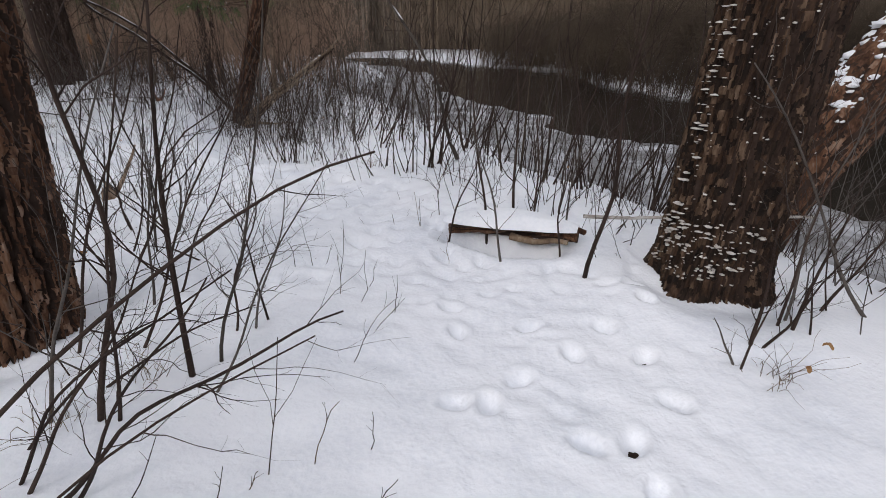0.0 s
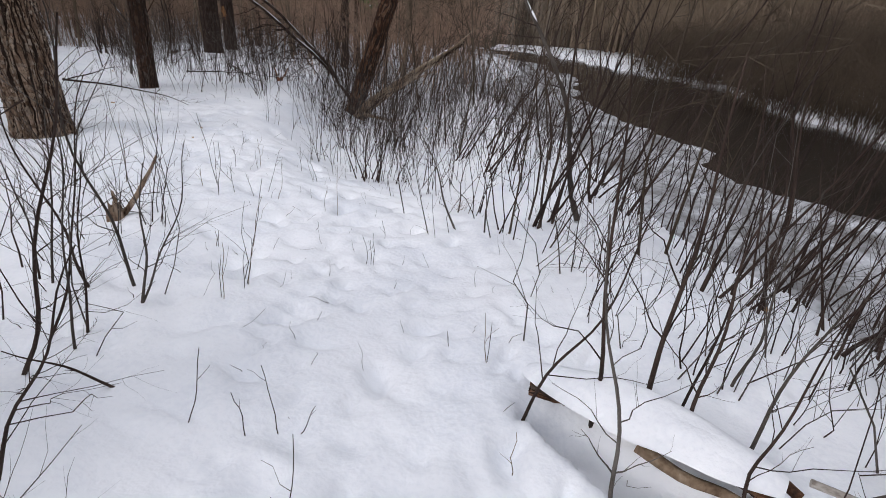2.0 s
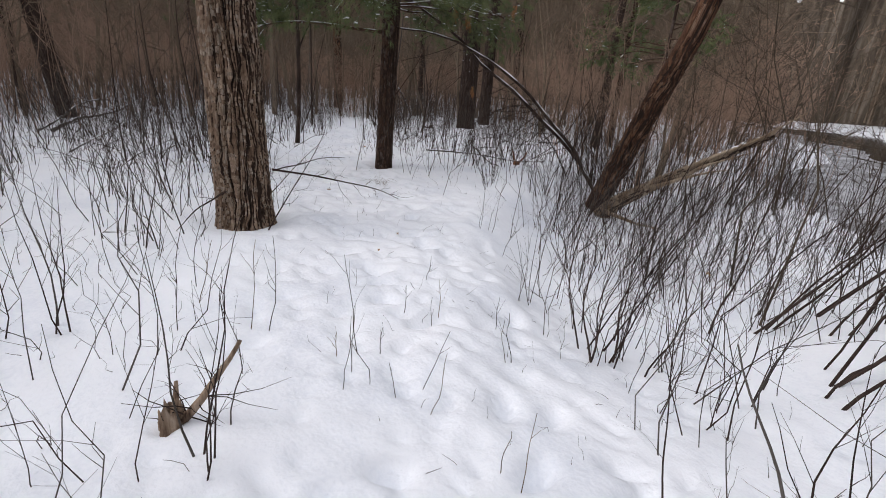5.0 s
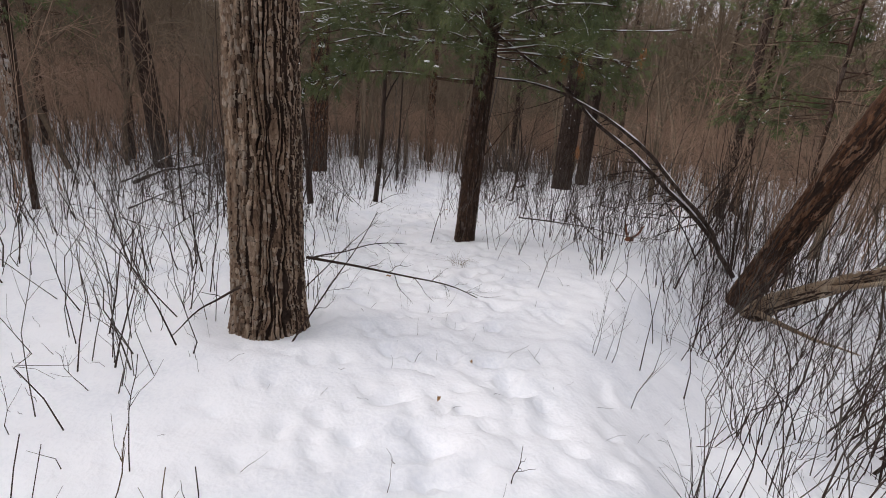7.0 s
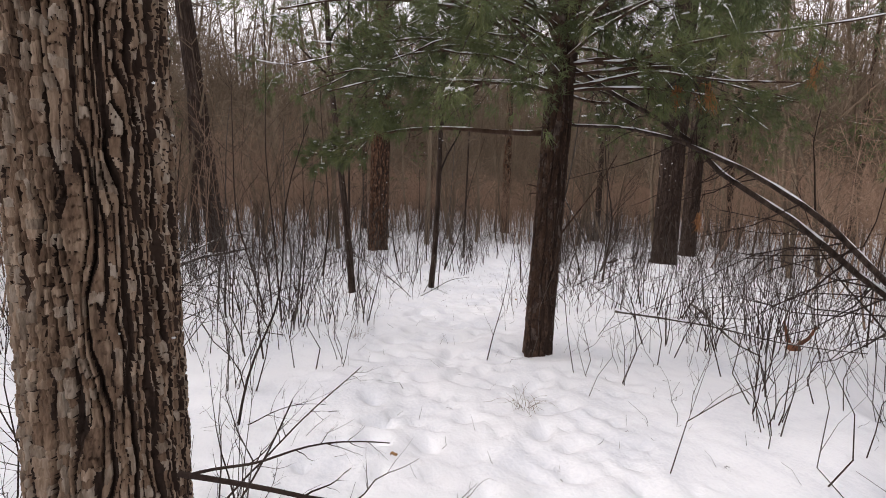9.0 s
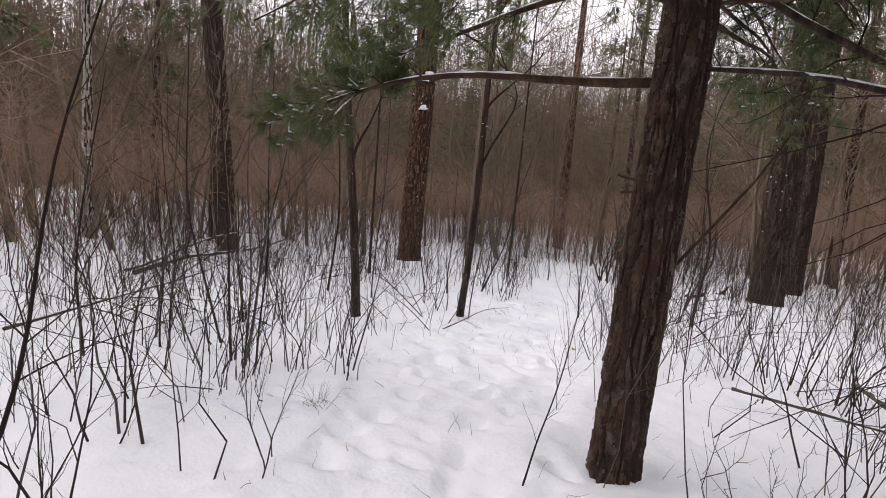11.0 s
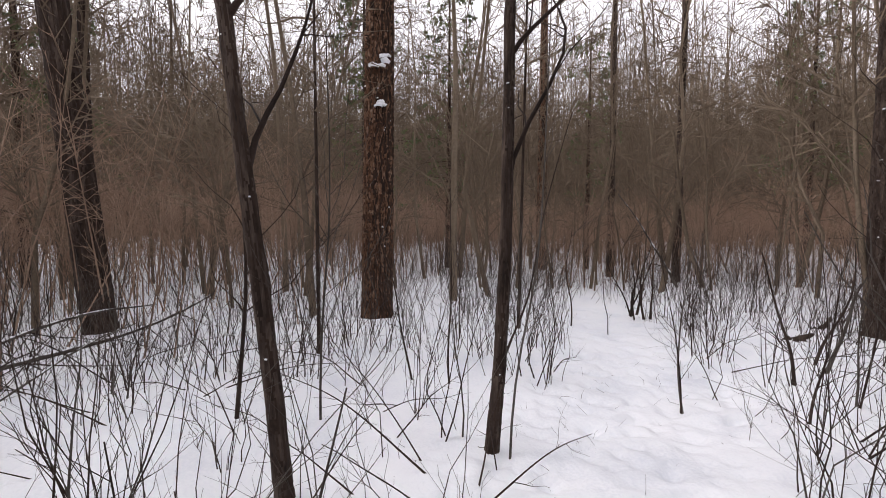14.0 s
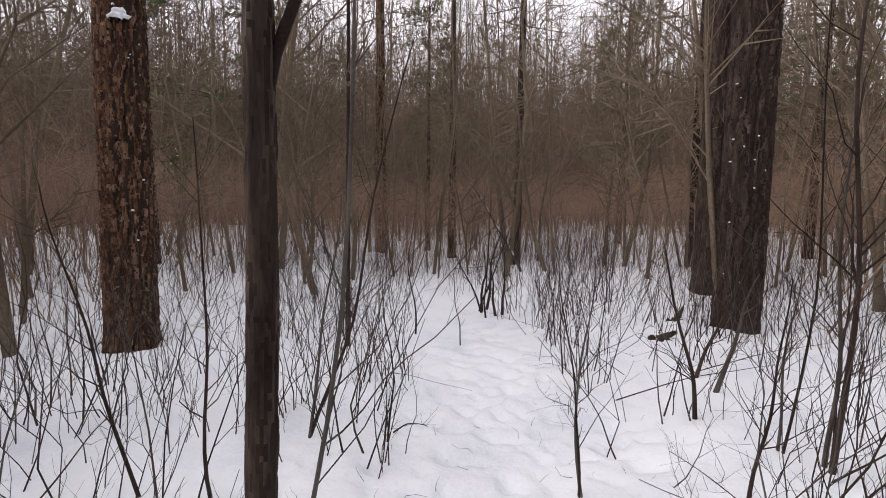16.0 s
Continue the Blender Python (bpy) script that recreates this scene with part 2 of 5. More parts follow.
def offshoots(P, R, per, lo, hi, length, n, g, out=0.9, up=0.5, wob=0.05, thin=0.55, tip=0.25):
    """per side twigs on each parent, from lo to hi of its length; length: share of the parent's."""
    m, k, _ = P.shape
    if per == 0 or m == 0:
        return P[:0, :1].repeat(n, 1), R[:0, :1].repeat(n, 1)
    s = g.uniform(lo, hi, (m, per)) * (k - 1)
    i = np.minimum(s.astype(int), k - 2)
    f = (s - i)[..., None]
    rows = np.arange(m)[:, None]
    base = P[rows, i] * (1 - f) + P[rows, i + 1] * f
    along = P[rows, i + 1] - P[rows, i]
    along /= np.linalg.norm(along, axis=2, keepdims=True) + 1e-9
    side = g.normal(size=base.shape)
    side -= (side * along).sum(2, keepdims=True) * along
    side /= np.linalg.norm(side, axis=2, keepdims=True) + 1e-9
    way = along * up + side * out
    way /= np.linalg.norm(way, axis=2, keepdims=True)
    ln = np.linalg.norm(P[:, -1] - P[:, 0], axis=1)[:, None] * g.uniform(length[0], length[1], (m, per)) * (1.15 - 0.6 * s / (k - 1))
    r = (R[rows, i] * (1 - f[..., 0]) + R[rows, i + 1] * f[..., 0]) * thin
    base, way, ln, r = base.reshape(-1, 3), way.reshape(-1, 3), ln.reshape(-1), r.reshape(-1)
    return stems(base, base + way * ln[:, None], n, wob, g, r, r * tip)


def part(name, me, parent=None, label="", kind=""):
    ob = new(name, me)
    if kind:
        ob["kind"] = kind
    if parent:
        ob.parent = parent
    if label:
        ob["label"] = label
    return ob


def slivers(P, R):
    """A slim triangle for each far twig."""
    o, e = P[:, 0], P[:, -1]
    side = np.cross(e - o, np.sin(np.arange(len(o)) * 2.4)[:, None] * (1, 0, 0) + np.cos(np.arange(len(o)) * 2.4)[:, None] * (0, 1, 0) + (0, 0, 0.3))
    side *= R[:, :1] * 1.5 / (np.linalg.norm(side, axis=1, keepdims=True) + 1e-9)
    v = np.stack([o - side, o + side, e], 1).reshape(-1, 3)
    return v, np.arange(len(v)).reshape(-1, 3)


def blobs(at, size, flat, g, k=7, rings=4):
    """Lumps of snow: squashed, uneven little domes."""
    m = len(at)
    a = np.arange(k) * 2 * np.pi / k
    z = np.linspace(-0.5, 1, rings)
    rad = np.sqrt(np.clip(1 - ((z - 0.1) / 0.95) ** 2, 0.02, 1))
    shape = np.stack([rad[:, None] * np.cos(a), rad[:, None] * np.sin(a), np.repeat(z[:, None], k, 1)], -1)
    shape = shape[None] * size[:, None, None, None] * g.uniform(0.7, 1.3, (m, rings, k, 1))
    turn = g.uniform(0, 6.28, m)
    stretch = g.uniform(0.6, 1.6, m)[:, None, None]
    x, y = shape[..., 0] * stretch, shape[..., 1]
    c, s = np.cos(turn)[:, None, None], np.sin(turn)[:, None, None]
    verts = np.stack([x * c - y * s, x * s + y * c, shape[..., 2] * flat], -1) + at[:, None, None]
    b = (np.arange(m) * rings * k)[:, None, None] + (np.arange(rings - 1) * k)[None, :, None]
    i, j = np.arange(k)[None, None], ((np.arange(k) + 1) % k)[None, None]
    q = np.stack([b + i, b + j, b + k + j, b + k + i], -1).reshape(-1, 4)
    cap = (np.arange(m) * rings * k)[:, None, None] + (rings - 1) * k
    t = np.stack([cap + 0 * i[:, :, 1:-1], cap + i[:, :, 1:-1], cap + i[:, :, 2:]], -1).reshape(-1, 3)
    return verts.reshape(-1, 3), q, t


def blob_mesh(name, at, size, flat, g, mat=None):
    v, q, t = blobs(np.asarray(at, float), np.asarray(size, float), flat, g)
    return mesh_arrays(name, v, q, t, mat or snow_clump)


def snow_ribbon(P, R, g, wide=0.8):
    """Snow lying along the upper side of m stems, thick and thin by turns."""
    m, n, _ = P.shape
    k = max(n, 26)
    f = np.linspace(0, n - 1.001, k)
    i, w = f.astype(int), (f % 1)[None, :, None]
    Q = P[:, i] * (1 - w) + P[:, i + 1] * w
    r = R[:, i] * (1 - w[..., 0]) + R[:, i + 1] * w[..., 0]
    thick = np.clip(g.normal(0.75, 0.45, (m, k)), 0.05, 1.3)
    thick[:, 0] = thick[:, -1] = 0.05
    return Q + np.stack([0 * r, 0 * r, r * 0.75], -1), r * wide * thick, 7


def needles(at, way, per, ln, width, g, spread=0.8):
    """Tufts of needles, a slim triangle each."""
    m = len(at)
    d = way[:, None] + g.normal(size=(m, per, 3)) * spread
    d /= np.linalg.norm(d, axis=2, keepdims=True)
    side = np.cross(d, g.normal(size=d.shape))
    side /= np.linalg.norm(side, axis=2, keepdims=True) + 1e-9
    o = at[:, None] + g.normal(size=d.shape) * 0.012
    e = o + d * (ln * g.uniform(0.7, 1.2, (m, per, 1)))
    e[..., 2] -= 0.012
    v = np.stack([o - side * width, o + side * width, e], 2).reshape(-1, 3)
    return v, np.arange(len(v)).reshape(-1, 3)


# ---------------------------------------------------------------- the lie of the land
TRAIL = np.array([(0.6, -3.0), (0.3, 0.5), (0.1, 2.4), (-0.9, 4.3), (-2.2, 5.8), (-4.6, 7.2), (-6.8, 8.3), (-9.1, 9.0), (-11.2, 10.35), (-13.2, 12.35), (-15.2, 14.15), (-17.4, 15.85)])


def off_trail(x, y):
    best = np.full(np.shape(x), 1e9)
    for a, b in zip(TRAIL[:-1], TRAIL[1:]):
        d = b - a
        t = np.clip(((x - a[0]) * d[0] + (y - a[1]) * d[1]) / (d @ d), 0, 1)
        best = np.minimum(best, np.hypot(x - a[0] - t * d[0], y - a[1] - t * d[1]))
    return best


def to_river(x, y):
    """Distance from the river's near edge, positive over the river."""
    return 0.9 * (x - 4.5) + 0.43 * (y - 11.3) + 2.0 + 0.5 * vnoise(x * 0.25, y * 0.25, 5) + 0.28 * vnoise(x * 0.8, y * 0.8, 6) + 0.1 * vnoise(x * 2.5, y * 2.5, 7) - 0.015 * np.clip(y - 16, 0, 20) ** 2


RIVER_Z = -0.95
TRUNKS = [(-6.34, 6.43, 0.34), (1.97, 3.34, 0.42), (-2.2, 2.42, 0.34), (-8.39, 9.98, 0.2), (-18.1, 10.8, 0.34), (-13.3, 17.55, 0.36)]
PRINTS = [(0.09, 2.92), (0.13, 2.65), (0.57, 2.7), (0.77, 2.43), (0.44, 2.22), (1.03, 2.69), (1.16, 2.4), (1.17, 2.04), (0.87, 1.79), (0.66, 1.78), (0.88, 1.54), (0.1, 2.03), (0.26, 2.01), (1.38, 3.19), (1.38, 2.95),
          (-2.31, 5.47), (-2.16, 5.56), (-1.89, 4.94), (-1.56, 4.91), (-1.53, 5.07), (-1.29, 4.6), (-1.29, 4.36), (-2.64, 6.1), (-3.23, 6.21), (-3.62, 6.47),
          (-4.65, 7.1), (-4.14, 6.65), (-3.91, 6.8), (-5.34, 7.28), (-5.2, 7.58), (-4.42, 7.8), (-5.52, 8.27), (-4.54, 7.57), (-5.35, 8.99)]


def dents(x, y, k):
    """Scattered little pits, 0..1 deep, one in each cell of a loose grid."""
    i, j = np.floor(x), np.floor(y)
    out = np.zeros(x.shape)
    for di in (-1, 0, 1):
        for dj in (-1, 0, 1):
            ci, cj = i + di, j + dj
            u, v = x - ci - hash2(ci, cj, k), y - cj - hash2(ci, cj, k + 1)
            a = hash2(ci, cj, k + 2) * 6.28
            p, q = u * np.cos(a) + v * np.sin(a), v * np.cos(a) - u * np.sin(a)
            out = np.maximum(out, hash2(ci, cj, k + 3) ** 1.6 * np.exp(-((p / 0.36) ** 2 + (q / 0.22) ** 2) ** 1.6))
    return out


def lie(x, y):
    """The snow's height without its small relief."""
    s = to_river(x, y)
    h = -1.15 * smooth(-3.2, 0.5, s) - 0.4 * smooth(0.5, 3, s) + 0.85 * smooth(10.3, 11.2, s) + 0.35 * smooth(12, 22, s)
    h = h - 0.16 * smooth(-7.5, -5, s) * (1 - smooth(0, 1, s))
    h = h + 0.05 * vnoise(x * 0.3, y * 0.3, 1) * smooth(1, 4, off_trail(x, y)) 
    h = h - (0.35 * smooth(6, 9, y) + 0.25 * smooth(9, 13, y)) * smooth(-7.4, -5.8, s) * (1 - smooth(-5.0, -3.0, s))
    u, w = -(x + 13.1) * 0.75 + (y - 11.15) * 0.66, np.abs((x + 13.1) * 0.66 + (y - 11.15) * 0.75)
    h = h - 0.12 * smooth(-9.5, -12.5, x) * (1 - smooth(1.6, 2.8, w)) - 0.22 * smooth(2, 9, u) * (1 - smooth(1.8, 3.2, w)) - 0.45 * smooth(8, 18, u) * (1 - smooth(6, 12, w))
    return h


def ground(x, y):
    x, y = np.asarray(x, float), np.asarray(y, float)
    d = off_trail(x, y)
    near = smooth(26, 14, np.hypot(x + 7, y - 8))
    h = lie(x, y)
    tread = smooth(1.1, 0.3, d)
    h = h + near * (0.014 * vnoise(x * 1.7, y * 1.7, 2) + 0.012 * vnoise(x * 4.3, y * 4.3, 3) + 0.008 * vnoise(x * 11, y * 11, 4))
    lump = vnoise(x * 3.1 + vnoise(x * 1.3, y * 1.3, 8), y * 3.1, 9)
    h = h + near * (tread * (0.030 * lump - 0.02) * smooth(2.2, 4.0, y) - (0.11 * smooth(1.7, 0.35, d) + 0.022) * (0.15 + 0.85 * smooth(2.9, 4.2, y)) * dents(x * 3.0, y * 3.0, 50) - (0.062 * smooth(2.6, 0.9, d) + 0.012) * (0.2 + 0.8 * smooth(2.6, 4.0, y)) * dents(x * 5.5, y * 5.5, 60))
    for tx, ty, r in TRUNKS:
        q = np.hypot(x - tx, y - ty)
        h = h - 0.05 * np.exp(-((q - r) / 0.14) ** 2) * (0.6 + 0.4 * vnoise(x * 4, y * 4, 6)) + 0.05 * np.exp(-((q - r - 0.35) / 0.25) ** 2)
    for n, (px, py) in enumerate(PRINTS):
        a = n * 1.7
        u, v = (x - px) * math.cos(a) + (y - py) * math.sin(a), -(x - px) * math.sin(a) + (y - py) * math.cos(a)
        q = (u / 0.066) ** 2 + (v / 0.047) ** 2
        h = h - 0.075 * np.exp(-q ** 1.7) + 0.010 * np.exp(-(np.sqrt(q) - 1.5) ** 2 * 5)
    q = ((x - 0.56) * 0.92 - (y - 3.97) * 0.38) / 0.46, ((x - 0.56) * 0.38 + (y - 3.97) * 0.92) / 0.17
    h = h - 0.27 * np.exp(-(q[0] ** 2 + q[1] ** 2) ** 3)
    return h


def lines(lo, a, b, hi, step, f0, f1):
    """Grid lines, close from a to b, widening outward to lo and hi."""
    mid = list(np.arange(a, f0, step)) + list(np.arange(f0, f1, step / 2)) + list(np.arange(f1, b, step))
    left, right, w = [], [], step
    x = a
    while x > lo:
        w *= 1.16
        x -= w
        left.append(x)
    x, w = mid[-1], step
    while x < hi:
        w *= 1.16
        x += w
        right.append(x)
    return np.array(left[::-1] + mid + right)


gx, gy = lines(-240, -18.5, 2.6, 240, 0.05, -0.2, 1.6), lines(-240, 1.0, 15.2, 240, 0.05, 1.4, 3.4)
X, Y = np.meshgrid(gx, gy)
nx, ny = len(gx), len(gy)
i0 = (np.arange(ny - 1)[:, None] * nx + np.arange(nx - 1)[None]).reshape(-1)
ground_mesh = mesh_arrays("ground", np.stack([X, Y, ground(X, Y)], -1).reshape(-1, 3), np.stack([i0, i0 + 1, i0 + nx + 1, i0 + nx], -1), None, snow)
tagged(new("ground", ground_mesh), "trampled white snow over rolling woodland ground", "snow", kind="structure")

rx, ry = np.meshgrid(np.linspace(-60, 60, 240), np.linspace(-40, 90, 240))
rs = to_river(rx, ry)
k0 = (np.arange(239)[:, None] * 240 + np.arange(239)[None]).reshape(-1)
rq = np.stack([k0, k0 + 1, k0 + 241, k0 + 240], -1)
edge = 3.2 + 1.2 * vnoise(rx * 0.3, ry * 0.3, 11)
low = np.hypot(rx + 6, ry - 7) < 62
wet = (rs > -3.5) & (rs < 16) & low
ice_z = RIVER_Z + 0.02 + 0.015 * vnoise(rx, ry, 12) - 0.12 * smooth(edge - 0.5, edge + 0.5, rs)
tagged(new("river", mesh_arrays("river", np.stack([rx, ry, np.full_like(rx, RIVER_Z)], -1).reshape(-1, 3), rq[wet[:-1, :-1].reshape(-1)], None, river_water)), "dark slow river water between snowy banks", "river", kind="structure")
tagged(new("river_ice", mesh_arrays("river_ice", np.stack([rx, ry, ice_z], -1).reshape(-1, 3), rq[((rs > -3.5) & (rs < 8) & low)[:-1, :-1].reshape(-1)], None, river_ice)), "grey snow-dusted shelf ice along the river bank", "ice", kind="structure")

# ---------------------------------------------------------------- big trees


def bark_mesh(name, axis, radius, nu, nz, mat, plate=(0.055, 0.22), depth=0.02, seed=0, flare=0.0, knots=0.0, top=True, seen=3.9):
    """A trunk along axis (points from the ground up) with furrowed bark. radius: from, to."""
    A = np.asarray(axis, float)
    seg = np.linalg.norm(np.diff(A, axis=0), axis=1)
    cum = np.concatenate([[0], np.cumsum(seg)])
    s = np.linspace(0, min(seen, cum[-1]), nz)
    if cum[-1] > seen:
        s = np.concatenate([s, np.linspace(seen, cum[-1], 14)[1:]])
        nz = len(s)
    C = np.stack([np.interp(s, cum, A[:, i]) for i in range(3)], -1)
    r = radius[0] + (radius[1] - radius[0]) * (s / cum[-1]) ** 0.8 + flare * np.exp(-s / 0.16)
    T = np.gradient(C, axis=0)
    T /= np.linalg.norm(T, axis=1, keepdims=True)
    U = np.cross(T, np.array([0.05, 1.0, 0.0]))
    U /= np.linalg.norm(U, axis=1, keepdims=True)
    V = np.cross(T, U)
    a = np.arange(nu) * 2 * np.pi / nu
    aa, ss = np.meshgrid(a, s)
    wrap = max(6, round(2 * np.pi * radius[0] / plate[0]))
    u = aa / (2 * np.pi) * wrap
    line = u + 0.55 * np.sin(aa * 2 + seed + ss * 1.3) + 0.75 * vnoise(u * 0.45, ss * 3.2, seed) + 0.42 * vnoise(u * 0.9, ss * 9.0, seed + 1) + 0.10 * vnoise(u * 2, ss * 26, seed + 2)
    ridge = np.floor(line)
    rib = line * round(wrap * 0.36) / wrap + 0.25 * vnoise(u * 0.3, ss * 4.5, seed + 8)
    chasm = 1 - 2 * np.abs(rib - np.floor(rib) - 0.5)
    crack = 1 - 2 * np.abs(line - ridge - 0.5)
    open_ = 0.35 + 0.65 * smooth(-0.5, 0.3, vnoise(np.round(line) * 3.7, ss * 2.2, seed + 4))
    row = ss / plate[1] * (0.7 + 0.6 * hash2(ridge, 0, seed)) + 9 * hash2(ridge, 1, seed) + 0.25 * vnoise(u * 3, ss * 12, seed + 5)
    block = np.floor(row)
    gap = (1 - 2 * np.abs(row - block - 0.5)) * plate[1] / plate[0]
    who, bit = hash2(ridge, block, seed + 6), hash2(ridge, block, seed + 7)
    step = smooth(0.0, 0.22, gap) * np.where(bit > 0.45, 1.0, 0.5) + np.where(bit > 0.45, 0.0, 0.5)
    wall = smooth(0.06, 0.42, crack)
    d = depth * ((wall - 0.75) * open_ + 0.55 * (step - 0.8) * wall + 0.50 * (who - 0.5) * wall + 0.9 * (smooth(0.02, 0.30, chasm) - 1)) + depth * 0.14 * vnoise(u * 7, ss * 70, seed + 3)
    lobes = 0.035 * np.sin(aa * 2 + seed * 2 + ss * 0.3) + 0.02 * np.sin(aa * 3 + seed + ss * 0.6)
    root = flare * np.exp(-ss / 0.22) * 0.8 * np.sin(aa * 4 + seed)
    rr = r[:, None] * (1 + lobes) + d + root
    if knots:
        rr = rr + knots * np.clip(vnoise(aa * 1.3, ss * 2.2, seed + 5) - 0.45, 0, 1)
    P = C[:, None] + (U[:, None] * np.cos(aa)[..., None] + V[:, None] * np.sin(aa)[..., None]) * rr[..., None]
    b = (np.arange(nz - 1) * nu)[:, None]
    i, j = np.arange(nu)[None], ((np.arange(nu) + 1) % nu)[None]
    q = np.stack([b + i, b + j, b + nu + j, b + nu + i], -1).reshape(-1, 4)
    v = P.reshape(-1, 3)
    tri = None
    if top:
        v = np.concatenate([v, C[-1:]])
        e = (nz - 1) * nu
        tri = np.stack([e + np.arange(nu), e + (np.arange(nu) + 1) % nu, np.full(nu, len(v) - 1)], -1)
    me = mesh_arrays(name, v, q, tri, mat)
    me.materials.append(furrow_soil_shade)
    for m in PLATES.get(mat.name, (mat, mat)):
        me.materials.append(m)
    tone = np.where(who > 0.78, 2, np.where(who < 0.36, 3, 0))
    # furrow faces: darker inner bark, with crevice shade put into the colour
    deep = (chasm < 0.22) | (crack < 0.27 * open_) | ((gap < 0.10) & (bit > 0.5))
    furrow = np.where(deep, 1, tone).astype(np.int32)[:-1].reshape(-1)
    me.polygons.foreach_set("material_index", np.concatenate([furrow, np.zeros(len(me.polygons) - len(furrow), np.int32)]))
    return me, C, r


def root_of(name, x, y, label, category, group=""):
    return tagged(new(name), label, category, group)


def on_bark(C, r, n, g, zlo, zhi, face, spread):
    """Places on a trunk's skin, round the compass direction face (radians)."""
    z = g.uniform(zlo, zhi, n)
    i = np.clip(np.searchsorted(C[:, 2], z), 0, len(C) - 1)
    a = face + g.normal(size=n) * spread
    return np.stack([C[i, 0] + np.cos(a) * r[i], C[i, 1] + np.sin(a) * r[i], z], -1)


def limbs_on(C, r, n, zlo, zhi, ln, g, lift=0.25, size=0.02, sub=7, subsub=4, sides=4):
    """Bare limbs with side branches and twigs, for a crown above a trunk."""
    z = g.uniform(zlo, zhi, n)
    i = np.clip(np.searchsorted(C[:, 2], z), 0, len(C) - 1)
    a = g.uniform(0, 6.28, n)
    way = np.stack([np.cos(a), np.sin(a), g.uniform(lift - 0.3, lift + 0.5, n)], -1)
    L1 = g.uniform(*ln, n)
    base = C[i]
    P, R = stems(base, base + way * L1[:, None], 8, 0.05, g, size * (0.7 + 0.5 * L1 / ln[1]), size * 0.25)
    P2, R2 = offshoots(P, R, sub, 0.2, 1.0, (0.2, 0.55), 5, g, 0.8, 0.7, 0.05)
    P3, R3 = offshoots(P2, R2, subsub, 0.2, 1.0, (0.3, 0.6), 3, g, 0.8, 0.8, 0.05)
    return [(P, R, sides), (P2, R2, 3), (P3, R3, 3)]


def gz(x, y):
    return float(ground(np.array([x]), np.array([y]))[0])


def big_tree(name, x, y, label, mat, radius, height, lean, nu, nz, plate, depth, seed, flare=0.06, knots=0.0, crown=None, snow_at=None, bow=0.0, seen=3.9):
    t = root_of(name, x, y, label, "tree")
    z0 = gz(x, y) - 0.25
    hs = np.linspace(0, height, 9)
    axis = [(x + lean[0] * h + bow * math.sin(h * 0.9), y + lean[1] * h + bow * math.cos(h * 0.7) - bow, z0 + h) for h in hs]
    me, C, r = bark_mesh("trunk", axis, radius, nu, nz, mat, plate, depth, seed, flare, knots, True, seen)
    part("trunk", me, t)
    g = np.random.default_rng(seed + 100)
    if crown:
        part("crown", tube_mesh("crown", limbs_on(C, r, *crown, g), wood_grey), t, "bare grey branches and twigs", "stuff")
    if snow_at:
        n, zlo, zhi, face, spread, size = snow_at
        at = on_bark(C, r + 0.004, n, g, zlo, zhi, face, spread)
        part("snow_patch", blob_mesh("snow_patch", at, g.uniform(0.35, 1.0, n) ** 2 * size + 0.004, 0.8, g), t, "wind-blown snow stuck in the bark", "stuff")
    return t, C, r


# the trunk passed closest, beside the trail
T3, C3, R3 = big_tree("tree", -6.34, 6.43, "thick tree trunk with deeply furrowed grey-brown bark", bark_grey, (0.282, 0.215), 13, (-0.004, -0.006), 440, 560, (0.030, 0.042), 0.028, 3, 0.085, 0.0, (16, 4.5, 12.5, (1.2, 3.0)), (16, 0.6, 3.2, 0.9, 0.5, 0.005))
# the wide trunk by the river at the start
T1, C1, R1 = big_tree("tree", 1.97, 3.34, "wide dark tree trunk with snow-flecked shaggy bark", bark_black, (0.345, 0.30), 12, (0.03, 0.02), 330, 400, (0.032, 0.055), 0.028, 11, 0.17, 0.02, (14, 4.0, 11.5, (1.2, 3.0)), None)
g = np.random.default_rng(112)
for name, n, zlo, zhi, face, spread, size, flat, label in (("snow_fleck", 150, 0.1, 2.9, -2.9, 0.15, 0.024, 0.26, "thin crescents of snow lodged on the bark"), ("snow_speck", 130, -0.05, 2.4, -2.2, 0.55, 0.009, 0.6, "small specks of snow in the bark"), ("snow_foot", 170, -0.06, 0.36, -2.35, 0.60, 0.019, 0.35, "crusted snow at the root flare")):
    at = on_bark(C1, R1 + 0.012, n, g, zlo, zhi, face, spread)
    part(name, blob_mesh(name, at, g.uniform(0.2, 1, n) ** 2 * size + 0.003, flat, g, snow_crust), T1, label, "stuff")
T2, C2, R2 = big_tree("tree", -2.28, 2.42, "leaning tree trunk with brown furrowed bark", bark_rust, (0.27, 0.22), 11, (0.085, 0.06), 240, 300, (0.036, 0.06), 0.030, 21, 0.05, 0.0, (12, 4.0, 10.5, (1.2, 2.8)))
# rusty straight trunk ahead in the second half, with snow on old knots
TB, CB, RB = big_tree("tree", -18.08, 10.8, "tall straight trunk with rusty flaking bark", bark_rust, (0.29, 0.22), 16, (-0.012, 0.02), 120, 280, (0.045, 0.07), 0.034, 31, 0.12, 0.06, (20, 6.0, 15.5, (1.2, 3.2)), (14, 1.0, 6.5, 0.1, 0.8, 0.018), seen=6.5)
at = np.concatenate([on_bark(CB, RB + 0.02, 9, g, 4.6, 4.85, 0.0, 0.35), on_bark(CB, RB + 0.02, 4, g, 3.88, 3.95, -0.1, 0.15)])
